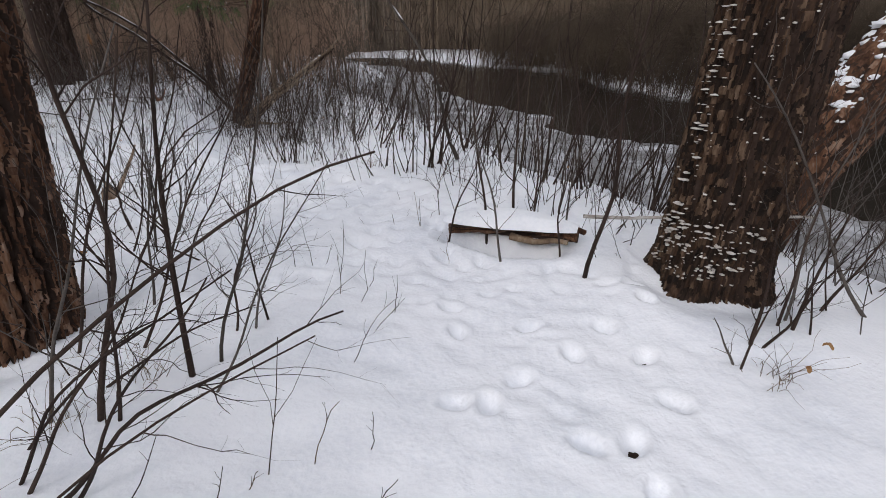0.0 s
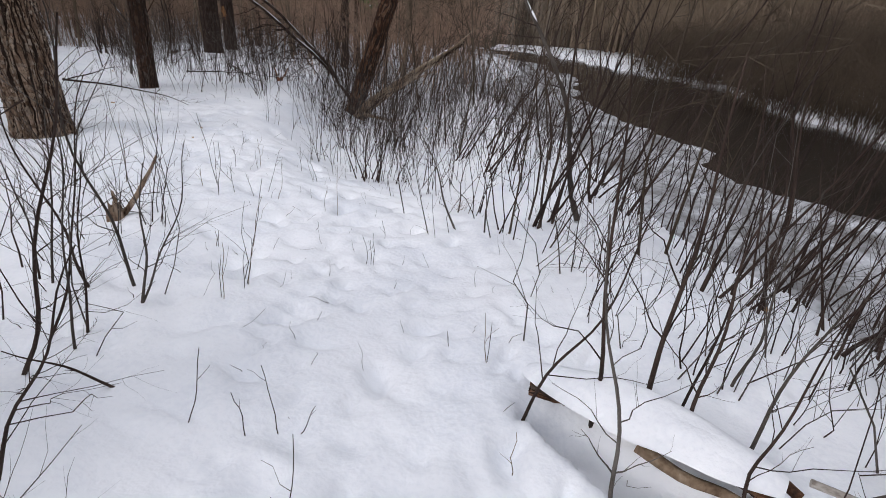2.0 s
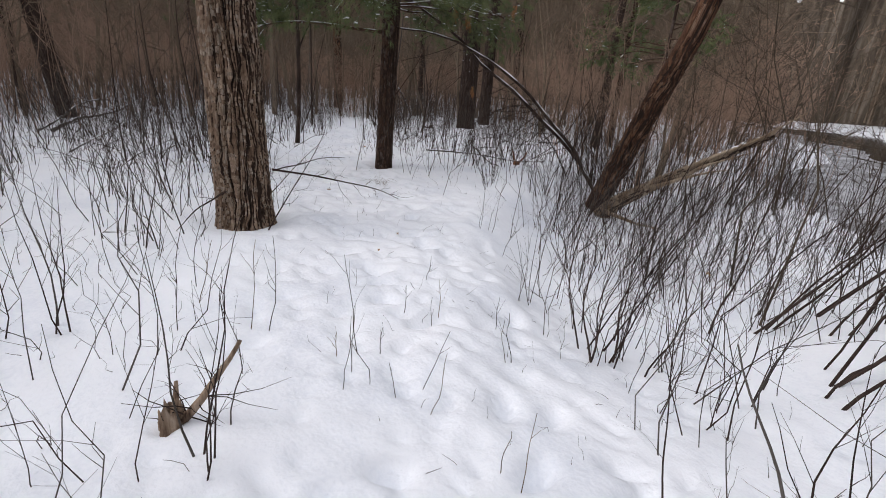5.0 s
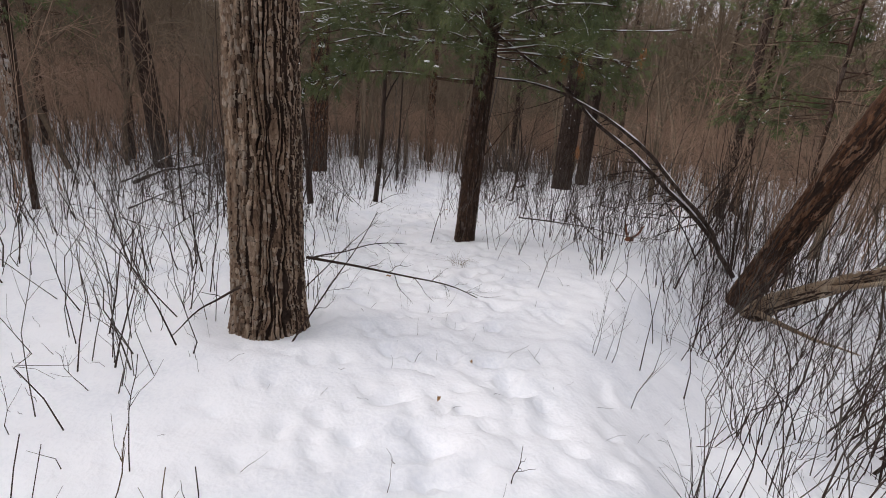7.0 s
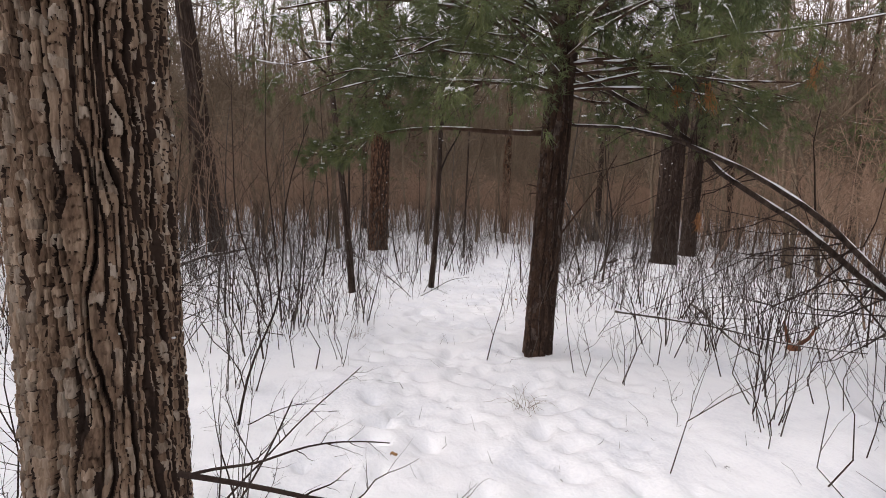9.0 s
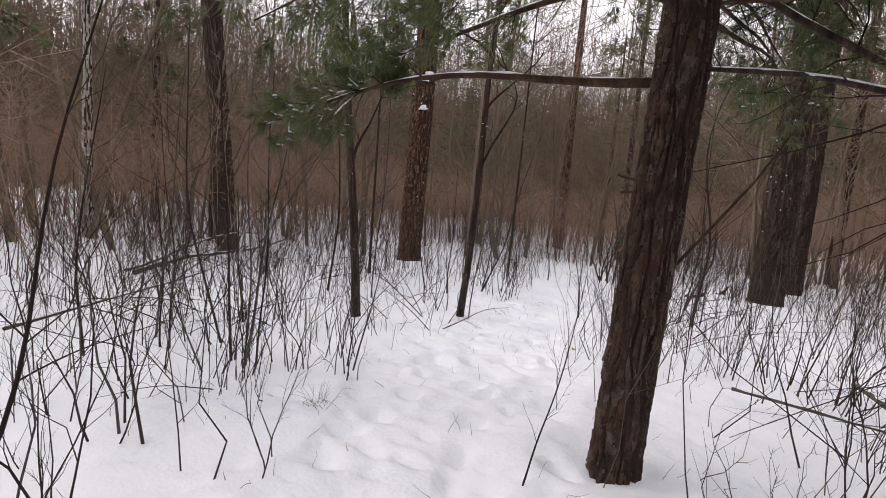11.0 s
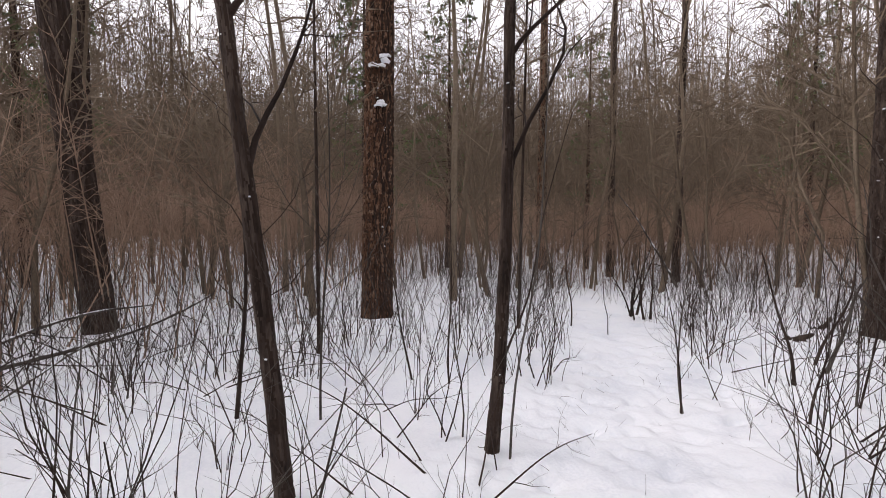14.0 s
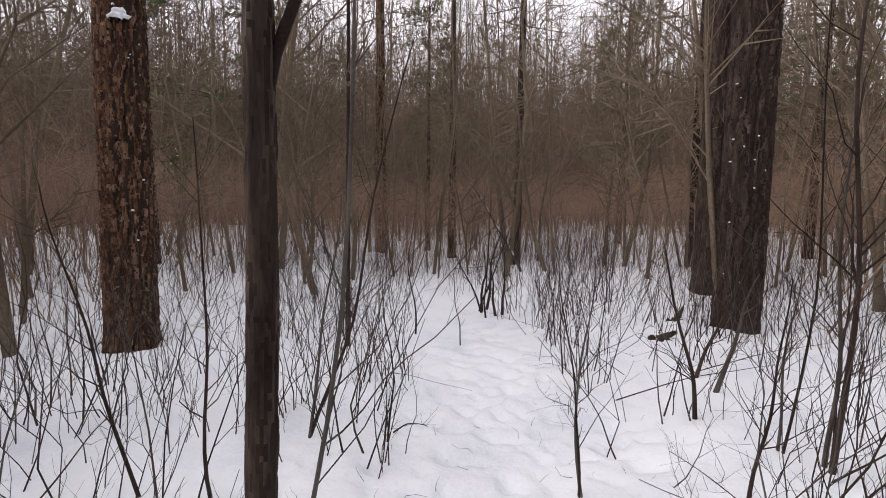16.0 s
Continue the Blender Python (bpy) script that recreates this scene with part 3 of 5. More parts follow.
part("snow_clump", blob_mesh("snow_clump", at, g.uniform(0.04, 0.085, 13), 0.7, g), TB, "snow clumps on old knots", "stuff")
TE, CE, RE = big_tree("tree", -13.3, 17.55, "thick dark trunk beside the trail with rough bark", bark_dark, (0.30, 0.24), 16, (0.0, 0.01), 110, 220, (0.045, 0.09), 0.034, 41, 0.11, 0.0, (20, 5.5, 15.5, (1.2, 3.2)), (14, 0.5, 3.5, -1.2, 0.8, 0.014), seen=5.5)
TE2, CE2, RE2 = big_tree("tree", -14.6, 20.1, "straight dark trunk standing behind another tree", bark_dark, (0.24, 0.18), 16, (0.0, 0.0), 60, 120, (0.055, 0.2), 0.025, 51, 0.04, 0.0, (18, 5.0, 15.5, (1.2, 3.0)), seen=6)
TM, CM, RM = big_tree("tree", -18.3, 6.35, "leaning dark tree trunk deep in the thicket", bark_dark, (0.24, 0.16), 13, (-0.05, -0.10), 70, 140, (0.05, 0.2), 0.025, 61, 0.05, 0.0, (18, 4.5, 12.5, (1.2, 3.0)), seen=5)
TN, CN, RN = big_tree("tree", -29.4, 22.2, "distant trunk with orange-brown bark near the trail", bark_rust, (0.30, 0.12), 19, (0.0, 0.0), 30, 60, (0.06, 0.2), 0.02, 71, 0.04, 0.0, (24, 4.0, 18.5, (1.2, 3.2)), seen=7)
for k, (x, y, r0, m, lx) in enumerate([(-20.6, 5.6, 0.12, bark_dark, -0.02), (-19.5, 3.0, 0.13, bark_birch, 0.02), (-27.0, 24.5, 0.2, bark_dark, 0.0), (-21.5, 22.5, 0.16, bark_dark, 0.01), (-9.5, 20.5, 0.15, bark_dark, 0.02), (-16.5, 24.5, 0.18, bark_dark, 0.0), (-16.6, 13.05, 0.035, bark_dark, 0.03), (-15.9, 9.45, 0.03, bark_dark, -0.02)]):
    big_tree("tree", x, y, "pale peeling birch trunk in the thicket" if m is bark_birch else "slender dark trunk rising from snowy undergrowth", m, (r0, r0 * 0.4), 15 if r0 > 0.06 else 7, (lx, 0.0), 24, 60, (0.05, 0.2), 0.1 * r0, 80 + k, 0.03 if r0 > 0.06 else 0.01, 0.0, (22, 3.5, 14.5, (1.0, 2.6)) if r0 > 0.06 else (9, 2.0, 6.8, (0.6, 1.4), ), seen=6)

# thin dark trees on both sides of the trail
for x, y, r0, lean, seed, kn in ((-12.66, 8.83, 0.066, (-0.02, -0.06), 91, 0.03), (-12.73, 10.42, 0.060, (0.03, 0.062), 92, 0.020)):
    t, C, r = big_tree("young_tree", x, y, "slim dark young tree with a crooked knotty stem", bark_dark, (r0, r0 * 0.45), 7.5, lean, 28, 190, (0.03, 0.12), 0.007, seed, 0.015, kn, None, (6, 0.5, 4.0, -0.4, 1.0, 0.007), bow=0.07)
    g = np.random.default_rng(seed)
    P, R = stems(np.array([[*C[np.searchsorted(C[:, 2], z)]] for z in (2.0, 3.0, 3.6, 4.3, 4.8, 5.4)]), np.array([[C[np.searchsorted(C[:, 2], z)][0] + dx, C[np.searchsorted(C[:, 2], z)][1] + dy, z + dz] for z, dx, dy, dz in ((2.0, -0.1, 0.45, 1.6), (3.0, 0.3, 0.7, 1.0), (3.6, -0.3, -0.8, 0.8), (4.3, 0.6, 0.5, 1.2), (4.8, 0.2, -0.9, 1.0), (5.4, -0.4, 0.5, 1.2))]), 8, 0.05, g, r0 * 0.4, 0.006)
    P2, R2x = offshoots(P, R, 8, 0.2, 1, (0.25, 0.6), 5, g)
    P3, R3x = offshoots(P2, R2x, 4, 0.2, 1, (0.3, 0.6), 3, g)
    for q in range(len(P)):
        part("branch", tube_mesh("branch", [(P[q:q + 1], R[q:q + 1], 5), (P2[q * 8:q * 8 + 8], R2x[q * 8:q * 8 + 8], 3), (P3[q * 32:q * 32 + 32], R3x[q * 32:q * 32 + 32], 3)], stem_dark), t)

# ---------------------------------------------------------------- the pine


def pine_foliage(t, P, R, g, per, ln=0.085, width=0.0022, snowy=0.11, dense=3):
    """Side shoots with needles along limbs P, and snow lying on some."""
    P2, R2 = offshoots(P, R, per, 0.25, 1.0, (0.18, 0.42), 5, g, 0.9, 0.7, 0.05, 0.4)
    P3, R3 = offshoots(P2, R2, 4, 0.3, 1.0, (0.3, 0.6), 3, g, 0.7, 0.9, 0.04, 0.6)
    part("shoot", tube_mesh("shoot", [(P2, R2, 3), (P3, R3, 3)], stem_dark), t, "", "stuff")
    tips = np.concatenate([P3[:, -1]] + [P3[:, 1]] * (dense > 1) + [P2[:, -1]] + [P2[:, 3]] * (dense > 2))
    ways = np.concatenate([P3[:, -1] - P3[:, 0]] + [P3[:, -1] - P3[:, 0]] * (dense > 1) + [P2[:, -1] - P2[:, -2]] + [P2[:, -1] - P2[:, -2]] * (dense > 2))
    ways /= np.linalg.norm(ways, axis=1, keepdims=True) + 1e-9
    v, tri = needles(tips, ways, 20 if dense > 2 else 10, ln, width, g, 0.55)
    part("needle_tuft", mesh_arrays("needle_tuft", v, None, tri, needle_green, False), t, "dark green needle tufts dusted with snow", "stuff")
    held = g.random(len(P2)) < snowy * 1.3
    part("shoot_snow", tube_mesh("shoot_snow", [snow_ribbon(P2[held][:, 1:4], np.maximum(R2[held][:, 1:4], 0.0045), g, 1.2)], snow_clump), t, "wisps of snow along the shoots", "stuff")
    pick = g.random(len(tips)) < snowy
    part("snow_load", blob_mesh("snow_load", tips[pick] + (0, 0, 0.012), g.uniform(0.15, 1, pick.sum()) ** 3 * 0.030 + 0.006, 0.32, g), t, "clumps of fresh snow on the needles", "stuff")


PX, PY, PLX = -8.40, 9.98, 0.05
pine, CP, RP = big_tree("pine_tree", PX, PY, "straight pine with dark scaly bark and drooping snowy boughs", bark_pine, (0.160, 0.11), 9, (PLX, 0.0), 150, 330, (0.036, 0.055), 0.020, 5, 0.03, 0.0)
g = np.random.default_rng(55)
n = 78
a = g.uniform(0, 6.28, n)
zz = np.where(np.arange(n) < 60, g.uniform(2.75, 4.7, n), g.uniform(4.7, 8.2, n))
base = np.stack([PX + PLX * zz, PY + 0 * zz, zz], -1)
ln = g.uniform(1.5, 3.4, n) * (1.15 - 0.07 * zz)
tip = base + np.stack([np.cos(a) * ln, np.sin(a) * ln, -0.03 * ln - 0.12 * g.random(n)], -1)
P, R = stems(base, tip, 9, 0.03, g, 0.020, 0.006, 0.05)
for q in range(n):
    part("bough", tube_mesh("bough", [(P[q:q + 1], R[q:q + 1], 5)], bark_pine), pine)
part("bough_snow", tube_mesh("bough_snow", [snow_ribbon(P, R, g, 0.9)], snow_clump), pine, "snow lying along the boughs", "stuff")
pine_foliage(pine, P, R, g, 15, width=0.0028)
# low bare limbs that end in needles
base = np.array([(PX + 0.07, PY - 0.08, 2.42), (PX + 0.14, PY, 3.05), (PX + 0.14, PY, 3.1)])
tip = np.array([(-10.15, 7.75, 2.15), (-9.95, 8.25, 2.55), (-7.6, 7.2, 3.5)])
P, R = stems(base, tip, 14, 0.018, g, (0.031, 0.027, 0.024), 0.007, 0.03)
P[0, :, 2] += 0.02 * np.sin(np.linspace(0, 3.1, 14))
P[0, :, 0] += 0.06 * np.sin(np.linspace(0, 3.1, 14))
for q in range(3):
    part("low_limb", tube_mesh("low_limb", [(P[q:q + 1], R[q:q + 1], 12)], bark_pine), pine, "long bare lower limb lined with snow")
P2, R2 = offshoots(P, R, 14, 0.25, 1.0, (0.06, 0.24), 5, g, 0.9, 0.5, 0.06, 0.4)
part("limb_twig", tube_mesh("limb_twig", [(P2, R2, 3)], stem_dark), pine, "", "stuff")
part("limb_snow", tube_mesh("limb_snow", [snow_ribbon(P, R, g, 0.65)], snow_clump), pine, "thin snow lying along the limbs", "stuff")
pine_foliage(pine, P[:2, 8:], R[:2, 8:], g, 30, snowy=0.2, width=0.0028)
stub, rs_ = stems(np.array([(PX + 0.05, PY - 0.1, 1.85), (PX + 0.05, PY - 0.08, 1.80), (PX + 0.12, PY + 0.1, 1.3)]), np.array([(PX + 0.0, PY - 0.24, 1.88), (PX + 0.02, PY - 0.21, 1.78), (PX + 0.4, PY + 0.6, 2.2)]), 4, 0.03, g, 0.012, 0.005)
for q in range(3):
    part("branch_stub", tube_mesh("branch_stub", [(stub[q:q + 1], rs_[q:q + 1], 5)], bark_pine), pine)

# further conifers
for x, y, h, n, seed, gz0 in ((-12.2, 4.2, 6.5, 30, 61, 2.4), (-10.2, 23.0, 9, 34, 62, 3.0), (-6.4, 17.4, 8, 34, 63, 2.4), (-27.1, 12.6, 12, 40, 64, 2.6), (-30.5, 17.5, 14, 46, 68, 2.8), (-30.0, 25.5, 13, 40, 65, 3.2), (-22.5, 31.5, 14, 46, 69, 2.8), (-14.6, 29.2, 13, 40, 66, 3.2), (-25.0, 3.0, 12, 36, 67, 2.8)):
    t, C, r = big_tree("pine_tree", x, y, "pine with snow-dusted green boughs in the thicket", bark_pine, (0.05 if h < 9 else 0.17, 0.03), h, (0.01, 0.0), 18, 60, (0.05, 0.1), 0.01, seed, 0.03)
    g = np.random.default_rng(seed)
    a, zz = g.uniform(0, 6.28, n), g.uniform(gz0, h - 0.5, n)
    base = np.stack([x + 0.01 * zz, y + 0 * zz, zz], -1)
    ln = g.uniform(1.0, 2.2, n) * (1.15 - 0.8 * zz / h) + 0.3
    P, R = stems(base, base + np.stack([np.cos(a) * ln, np.sin(a) * ln, -0.06 * ln], -1), 8, 0.03, g, 0.018, 0.006, 0.05)
    part("bough", tube_mesh("bough", [(P, R, 4)], bark_pine), t, "", "stuff")
    pine_foliage(t, P, R, g, 8, 0.11, 0.008, 0.04, 2)

# hanging sprigs of rust-brown needles
g = np.random.default_rng(9)
for x, y, z in ((-7.6, 10.9, 2.9), (-7.9, 11.6, 3.0), (-7.0, 10.6, 2.75), (-8.3, 12.3, 1.6), (-6.6, 11.3, 2.95)):
    at = np.array([(x, y, z - 0.03 * k) for k in range(7)]) + g.normal(size=(7, 3)) * 0.012
    v, tri = needles(at, np.tile([0.1, 0.0, -1.0], (7, 1)), 14, 0.10, 0.003, g, 0.35)
    tw, tr = stems(np.array([(x, y, z - 0.15)]), np.array([(x + 0.05, y, z + 0.35)]), 4, 0.03, g, 0.003, 0.004)
    ob = tagged(new("dead_sprig"), "hanging sprig of dead rust-brown needles", "twig")
    part("dead_needles", mesh_arrays("dead_needles", v, None, tri, needle_rust, False), ob)
    part("stalk", tube_mesh("stalk", [(tw, tr, 3)], stem_dark), ob)

# ---------------------------------------------------------------- broken and leaning trees
broken = tagged(new("broken_tree"), "leaning tree with a split snapped stem of pale wood", "tree")
me, CF, RF = bark_mesh("trunk", [(-5.72, 13.5, -1.0), (-5.5, 13.5, -0.3), (-5.05, 13.45, 0.9), (-4.4, 13.4, 2.6), (-3.75, 13.3, 4.8), (-3.2, 13.2, 9.0)], (0.22, 0.12), 100, 240, bark_rust, (0.055, 0.16), 0.022, 15, 0.06)
part("trunk", me, broken)
g = np.random.default_rng(16)
part("crown", tube_mesh("crown", limbs_on(CF, RF, 16, 2.6, 7.8, (1.0, 2.4), g, size=0.016), wood_grey), broken, "bare grey branches and twigs", "stuff")
me, CS, RS = bark_mesh("snapped_stem", [(-5.5, 13.4, -0.85), (-5.1, 13.35, -0.4), (-4.3, 13.3, 0.2), (-3.5, 13.25, 0.75), (-2.75, 13.2, 1.25)], (0.16, 0.04), 60, 160, broken_wood, (0.03, 0.5), 0.03, 17)
part("snapped_stem", me, broken, "split pale wood of the snapped stem")
P, R = stems(np.array([(-4.8, 13.3, -0.1), (-4.6, 13.25, 0.0), (-4.1, 13.25, 0.3), (-3.9, 13.2, 0.5), (-5.3, 13.3, -0.6)]), np.array([(-2.9, 13.1, 0.95), (-3.2, 13.0, 0.65), (-2.4, 13.1, 1.5), (-2.7, 13.15, 1.35), (-3.9, 12.6, -0.55)]), 7, 0.02, g, (0.06, 0.05, 0.04, 0.05, 0.06), 0.008)
for q in range(5):
    part("splinter", tube_mesh("splinter", [(P[q:q + 1], R[q:q + 1], 6)], broken_wood), broken)
i = g.integers(12, len(CS) - 4, 60)
part("snow_patch", blob_mesh("snow_patch", CS[i] + np.stack([0 * i, 0 * i, RS[i] * 0.9], -1), g.uniform(0.02, 0.05, 60), 0.4, g), broken, "thin snow lying along the wood", "stuff")

leaning = tagged(new("leaning_tree"), "thick leaning trunk plastered with snow by the river", "tree")
me, CL, RL = bark_mesh("trunk", [(2.75, 4.35, -0.4), (3.2, 4.5, 0.25), (4.0, 4.7, 1.2), (5.0, 4.9, 2.4), (6.2, 5.2, 4.2), (7.0, 5.4, 6.5)], (0.36, 0.22), 110, 200, bark_rust, (0.06, 0.16), 0.03, 19, 0.08, seen=5.0)
part("trunk", me, leaning)
n = 420
i = g.integers(5, len(CL) - 9, n)
a = g.normal(size=n) * 0.55
at = CL[i] + np.stack([-0.55 * np.cos(a), np.sin(a) * 0.85, 0.80 * np.cos(a)], -1) * RL[i][:, None]
part("snow_coat", blob_mesh("snow_coat", at, g.uniform(0.02, 0.085, n), 0.55, g), leaning, "coat of snow plastered on the upper side", "stuff")
part("crown", tube_mesh("crown", limbs_on(CL, RL, 10, 2.5, 6.0, (1.0, 2.2), g, size=0.014), wood_grey), leaning, "bare grey branches and twigs", "stuff")

# two slim stems that bend over from the brush onto the pine
arch = tagged(new("bent_sapling"), "slim bent saplings arching over, lined with snow", "sapling")
s = np.linspace(0, 1, 16)
P1 = np.stack([-6.1 - 2.2 * s, 14.3 - 4.25 * s, -0.45 + 2.95 * np.sin(s * 1.7) ** 0.9], -1)
P2_ = np.stack([-6.15 - 2.7 * s, 14.4 - 5.1 * s, -0.45 + 4.2 * s ** 0.8], -1)
P = np.stack([P1, P2_]) + g.normal(size=(2, 16, 3)) * 0.02
R = np.linspace(0.042, 0.012, 16)[None].repeat(2, 0)
for q in range(2):
    part("stem", tube_mesh("stem", [(P[q:q + 1], R[q:q + 1], 7)], bark_dark), arch)
Pa, Ra = offshoots(P, R, 26, 0.1, 1.0, (0.12, 0.36), 6, g, 0.9, 0.5, 0.06, 0.35)
Pb, Rb = offshoots(Pa, Ra, 5, 0.2, 1.0, (0.25, 0.5), 3, g)
part("twig", tube_mesh("twig", [(Pa, Ra, 3), (Pb, Rb, 3)], stem_dark), arch, "", "stuff")
part("snow_line", tube_mesh("snow_line", [snow_ribbon(P, R, g, 0.7)], snow_clump), arch, "thin snow lying along the wood", "stuff")

# fallen log bridging a hollow in the snow
log = tagged(new("fallen_log"), "short broken log capped with snow over a hollow", "log")
me, CG, RG = bark_mesh("log_wood", [(0.10, 4.22, -0.13), (0.35, 4.17, -0.10), (0.7, 4.07, -0.09), (1.0, 3.93, -0.07), (1.16, 3.85, -0.06)], (0.042, 0.045), 56, 120, bark_rust, (0.03, 0.3), 0.018, 23)
part("log_wood", me, log, "split wood with torn brown bark")
sv, sq, at_ = [], [], 0
nu, nz = 24, 40
aa, ss = np.meshgrid(np.linspace(-1.35, 1.75, nu), np.linspace(0, 1, nz))
cx, cy, cz = 0.06 + 1.10 * ss, 4.27 - 0.41 * ss, -0.07 + 0.05 * ss
rr = (0.165 + 0.014 * vnoise(aa * 2, ss * 6, 3)) * (0.30 + 0.80 * np.sin(ss * 3.1) ** 0.7)
cap = np.stack([cx + 0.4 * np.sin(aa) * rr, cy + 0.9 * np.sin(aa) * rr, cz + np.cos(aa) * rr * 0.8], -1).reshape(-1, 3)
b = (np.arange(nz - 1)[:, None] * nu + np.arange(nu - 1)[None]).reshape(-1)
part("snow_cap", mesh_arrays("snow_cap", cap, np.stack([b, b + 1, b + nu + 1, b + nu], -1), None, snow), log, "smooth cap of snow")
P, R = stems(np.array([(0.62, 3.97, -0.03), (0.80, 4.11, 0.07), (0.10, 4.15, 0.0)]), np.array([(1.06, 3.74, -0.02), (1.20, 3.84, 0.05), (0.58, 3.99, 0.03)]), 9, 0.03, g, (0.034, 0.020, 0.010), (0.020, 0.024, 0.006))
for q in range(3):
    part("splinter", tube_mesh("splinter", [(P[q:q + 1] - (0, 0, 0.07), R[q:q + 1], 7)], (broken_wood, bark_rust, bark_dark)[q]), log, ("split orange-brown wood", "torn brown bark", "")[q])

pole = tagged(new("fallen_branch"), "long pale fallen branch resting above the snow", "branch")
P, R = stems(np.array([(1.15, 3.75, 0.16)]), np.array([(2.6, 3.3, 0.30)]), 9, 0.012, g, 0.016, 0.010)
part("bough", tube_mesh("bough", [(P, R, 7)], bark_birch), pole)
part("snow_line", blob_mesh("snow_line", P[0, 1:8] + (0, 0, 0.018), g.uniform(0.012, 0.022, 7), 0.35, g), pole, "thin snow lying along the wood", "stuff")

for (a0, b0, r0, sd) in (((0.25, 6.95, -0.15), (-0.95, 7.25, 2.55), 0.035, 9), ((-14.2, 5.55, 0.12), (-17.8, 8.15, 0.70), 0.04, 1), ((-14.5, 5.35, 0.10), (-17.4, 7.35, 0.60), 0.03, 2), ((-11.1, 5.45, 0.15), (-15.1, 7.55, 0.55), 0.02, 3), ((-19.2, 19.95, -0.1), (-20.75, 19.2, 2.66), 0.04, 4), ((-8.9, 13.1, 0.22), (-7.3, 12.2, 0.05), 0.03, 5), ((-9.2, 11.9, 0.12), (-6.7, 13.1, 0.18), 0.018, 6)):
    g = np.random.default_rng(300 + sd)
    ob = tagged(new("fallen_branch"), "fallen snow-lined branch caught in the undergrowth", "branch")
    P, R = stems(np.array([a0]), np.array([b0]), 12, 0.02, g, r0, r0 * 0.3)
    P2, R2 = offshoots(P, R, 10, 0.2, 1, (0.1, 0.35), 5, g, 0.9, 0.6, 0.05, 0.4)
    part("bough", tube_mesh("bough", [(P, R, 6)], stem_grey), ob)
    for q in range(10):
        part("twig", tube_mesh("twig", [(P2[q:q + 1], R2[q:q + 1], 3)], stem_dark), ob)
    part("snow_line", tube_mesh("snow_line", [snow_ribbon(P, R, g, 0.7)], snow_clump), ob, "thin snow lying along the wood", "stuff")


def stump(x, y, h, r, label, mat, spur, seed):
    """A ragged broken stump with a leaning spur."""
    g = np.random.default_rng(seed)
    ob = tagged(new("stump"), label, "stump")
    z0 = gz(x, y) - 0.08
    nu, nz = 30, 16
    aa, ss = np.meshgrid(np.arange(nu) * 2 * np.pi / nu, np.linspace(0, 1, nz))
    ragged = h * (0.35 + 0.55 * np.abs(vnoise(aa * 1.3, aa * 0, seed)) + 0.35 * g.random(nu)[None] ** 2)
    rr = r * (1.25 - 0.45 * ss + 0.14 * np.sin(aa * 5 + seed) + 0.05 * g.normal(size=aa.shape))
    v = np.stack([x + np.cos(aa) * rr, y + np.sin(aa) * rr, z0 + ss * ragged], -1).reshape(-1, 3)
    b = (np.arange(nz - 1) * nu)[:, None]
    i, j = np.arange(nu)[None], ((np.arange(nu) + 1) % nu)[None]
    v = np.concatenate([v, [(x, y, z0 + h * 0.35)]])
    e = (nz - 1) * nu
    part("stump_wood", mesh_arrays("stump_wood", v, np.stack([b + i, b + j, b + nu + j, b + nu + i], -1).reshape(-1, 4), np.stack([e + i[0], e + j[0], np.full(nu, len(v) - 1)], -1), mat), ob)
    P, R = stems(np.array([(x, y, z0 + 0.05)] * len(spur)), np.array([(x + a, y + b_, z0 + c) for a, b_, c in spur]), 8, 0.05, g, r * 0.5, r * 0.16)
    for q in range(len(spur)):
        part("spur", tube_mesh("spur", [(P[q:q + 1], R[q:q + 1], 7)], mat), ob)
    P2, R2 = offshoots(P, R, 9, 0.1, 0.9, (0.3, 0.8), 4, g, thin=0.2)
    for q in range(len(P2)):
        part("twig", tube_mesh("twig", [(P2[q:q + 1], R2[q:q + 1], 3)], stem_dark), ob)
    return ob


stump(-3.34, 4.80, 0.24, 0.06, "ragged broken grey-brown stump with a splintered spur", bark_grey, ((0.22, 0.30, 0.62), (-0.05, 0.06, 0.34)), 7)
stump(-7.45, 13.05, 0.22, 0.07, "small reddish rotten stump with two prongs", rot_red, ((-0.10, -0.10, 0.40), (0.14, 0.18, 0.38)), 8)
stump(-13.75, 16.05, 0.12, 0.14, "low dark rotten stump poking from the snow", bark_dark, ((0.2, 0.1, 0.18),), 12)
stump(-13.95, 17.05, 0.12, 0.10, "low dark rotten stump poking from the snow", bark_dark, ((0.1, 0.1, 0.28),), 13)

# ---------------------------------------------------------------- saplings, twigs and weeds placed one by one
hero_n = 0


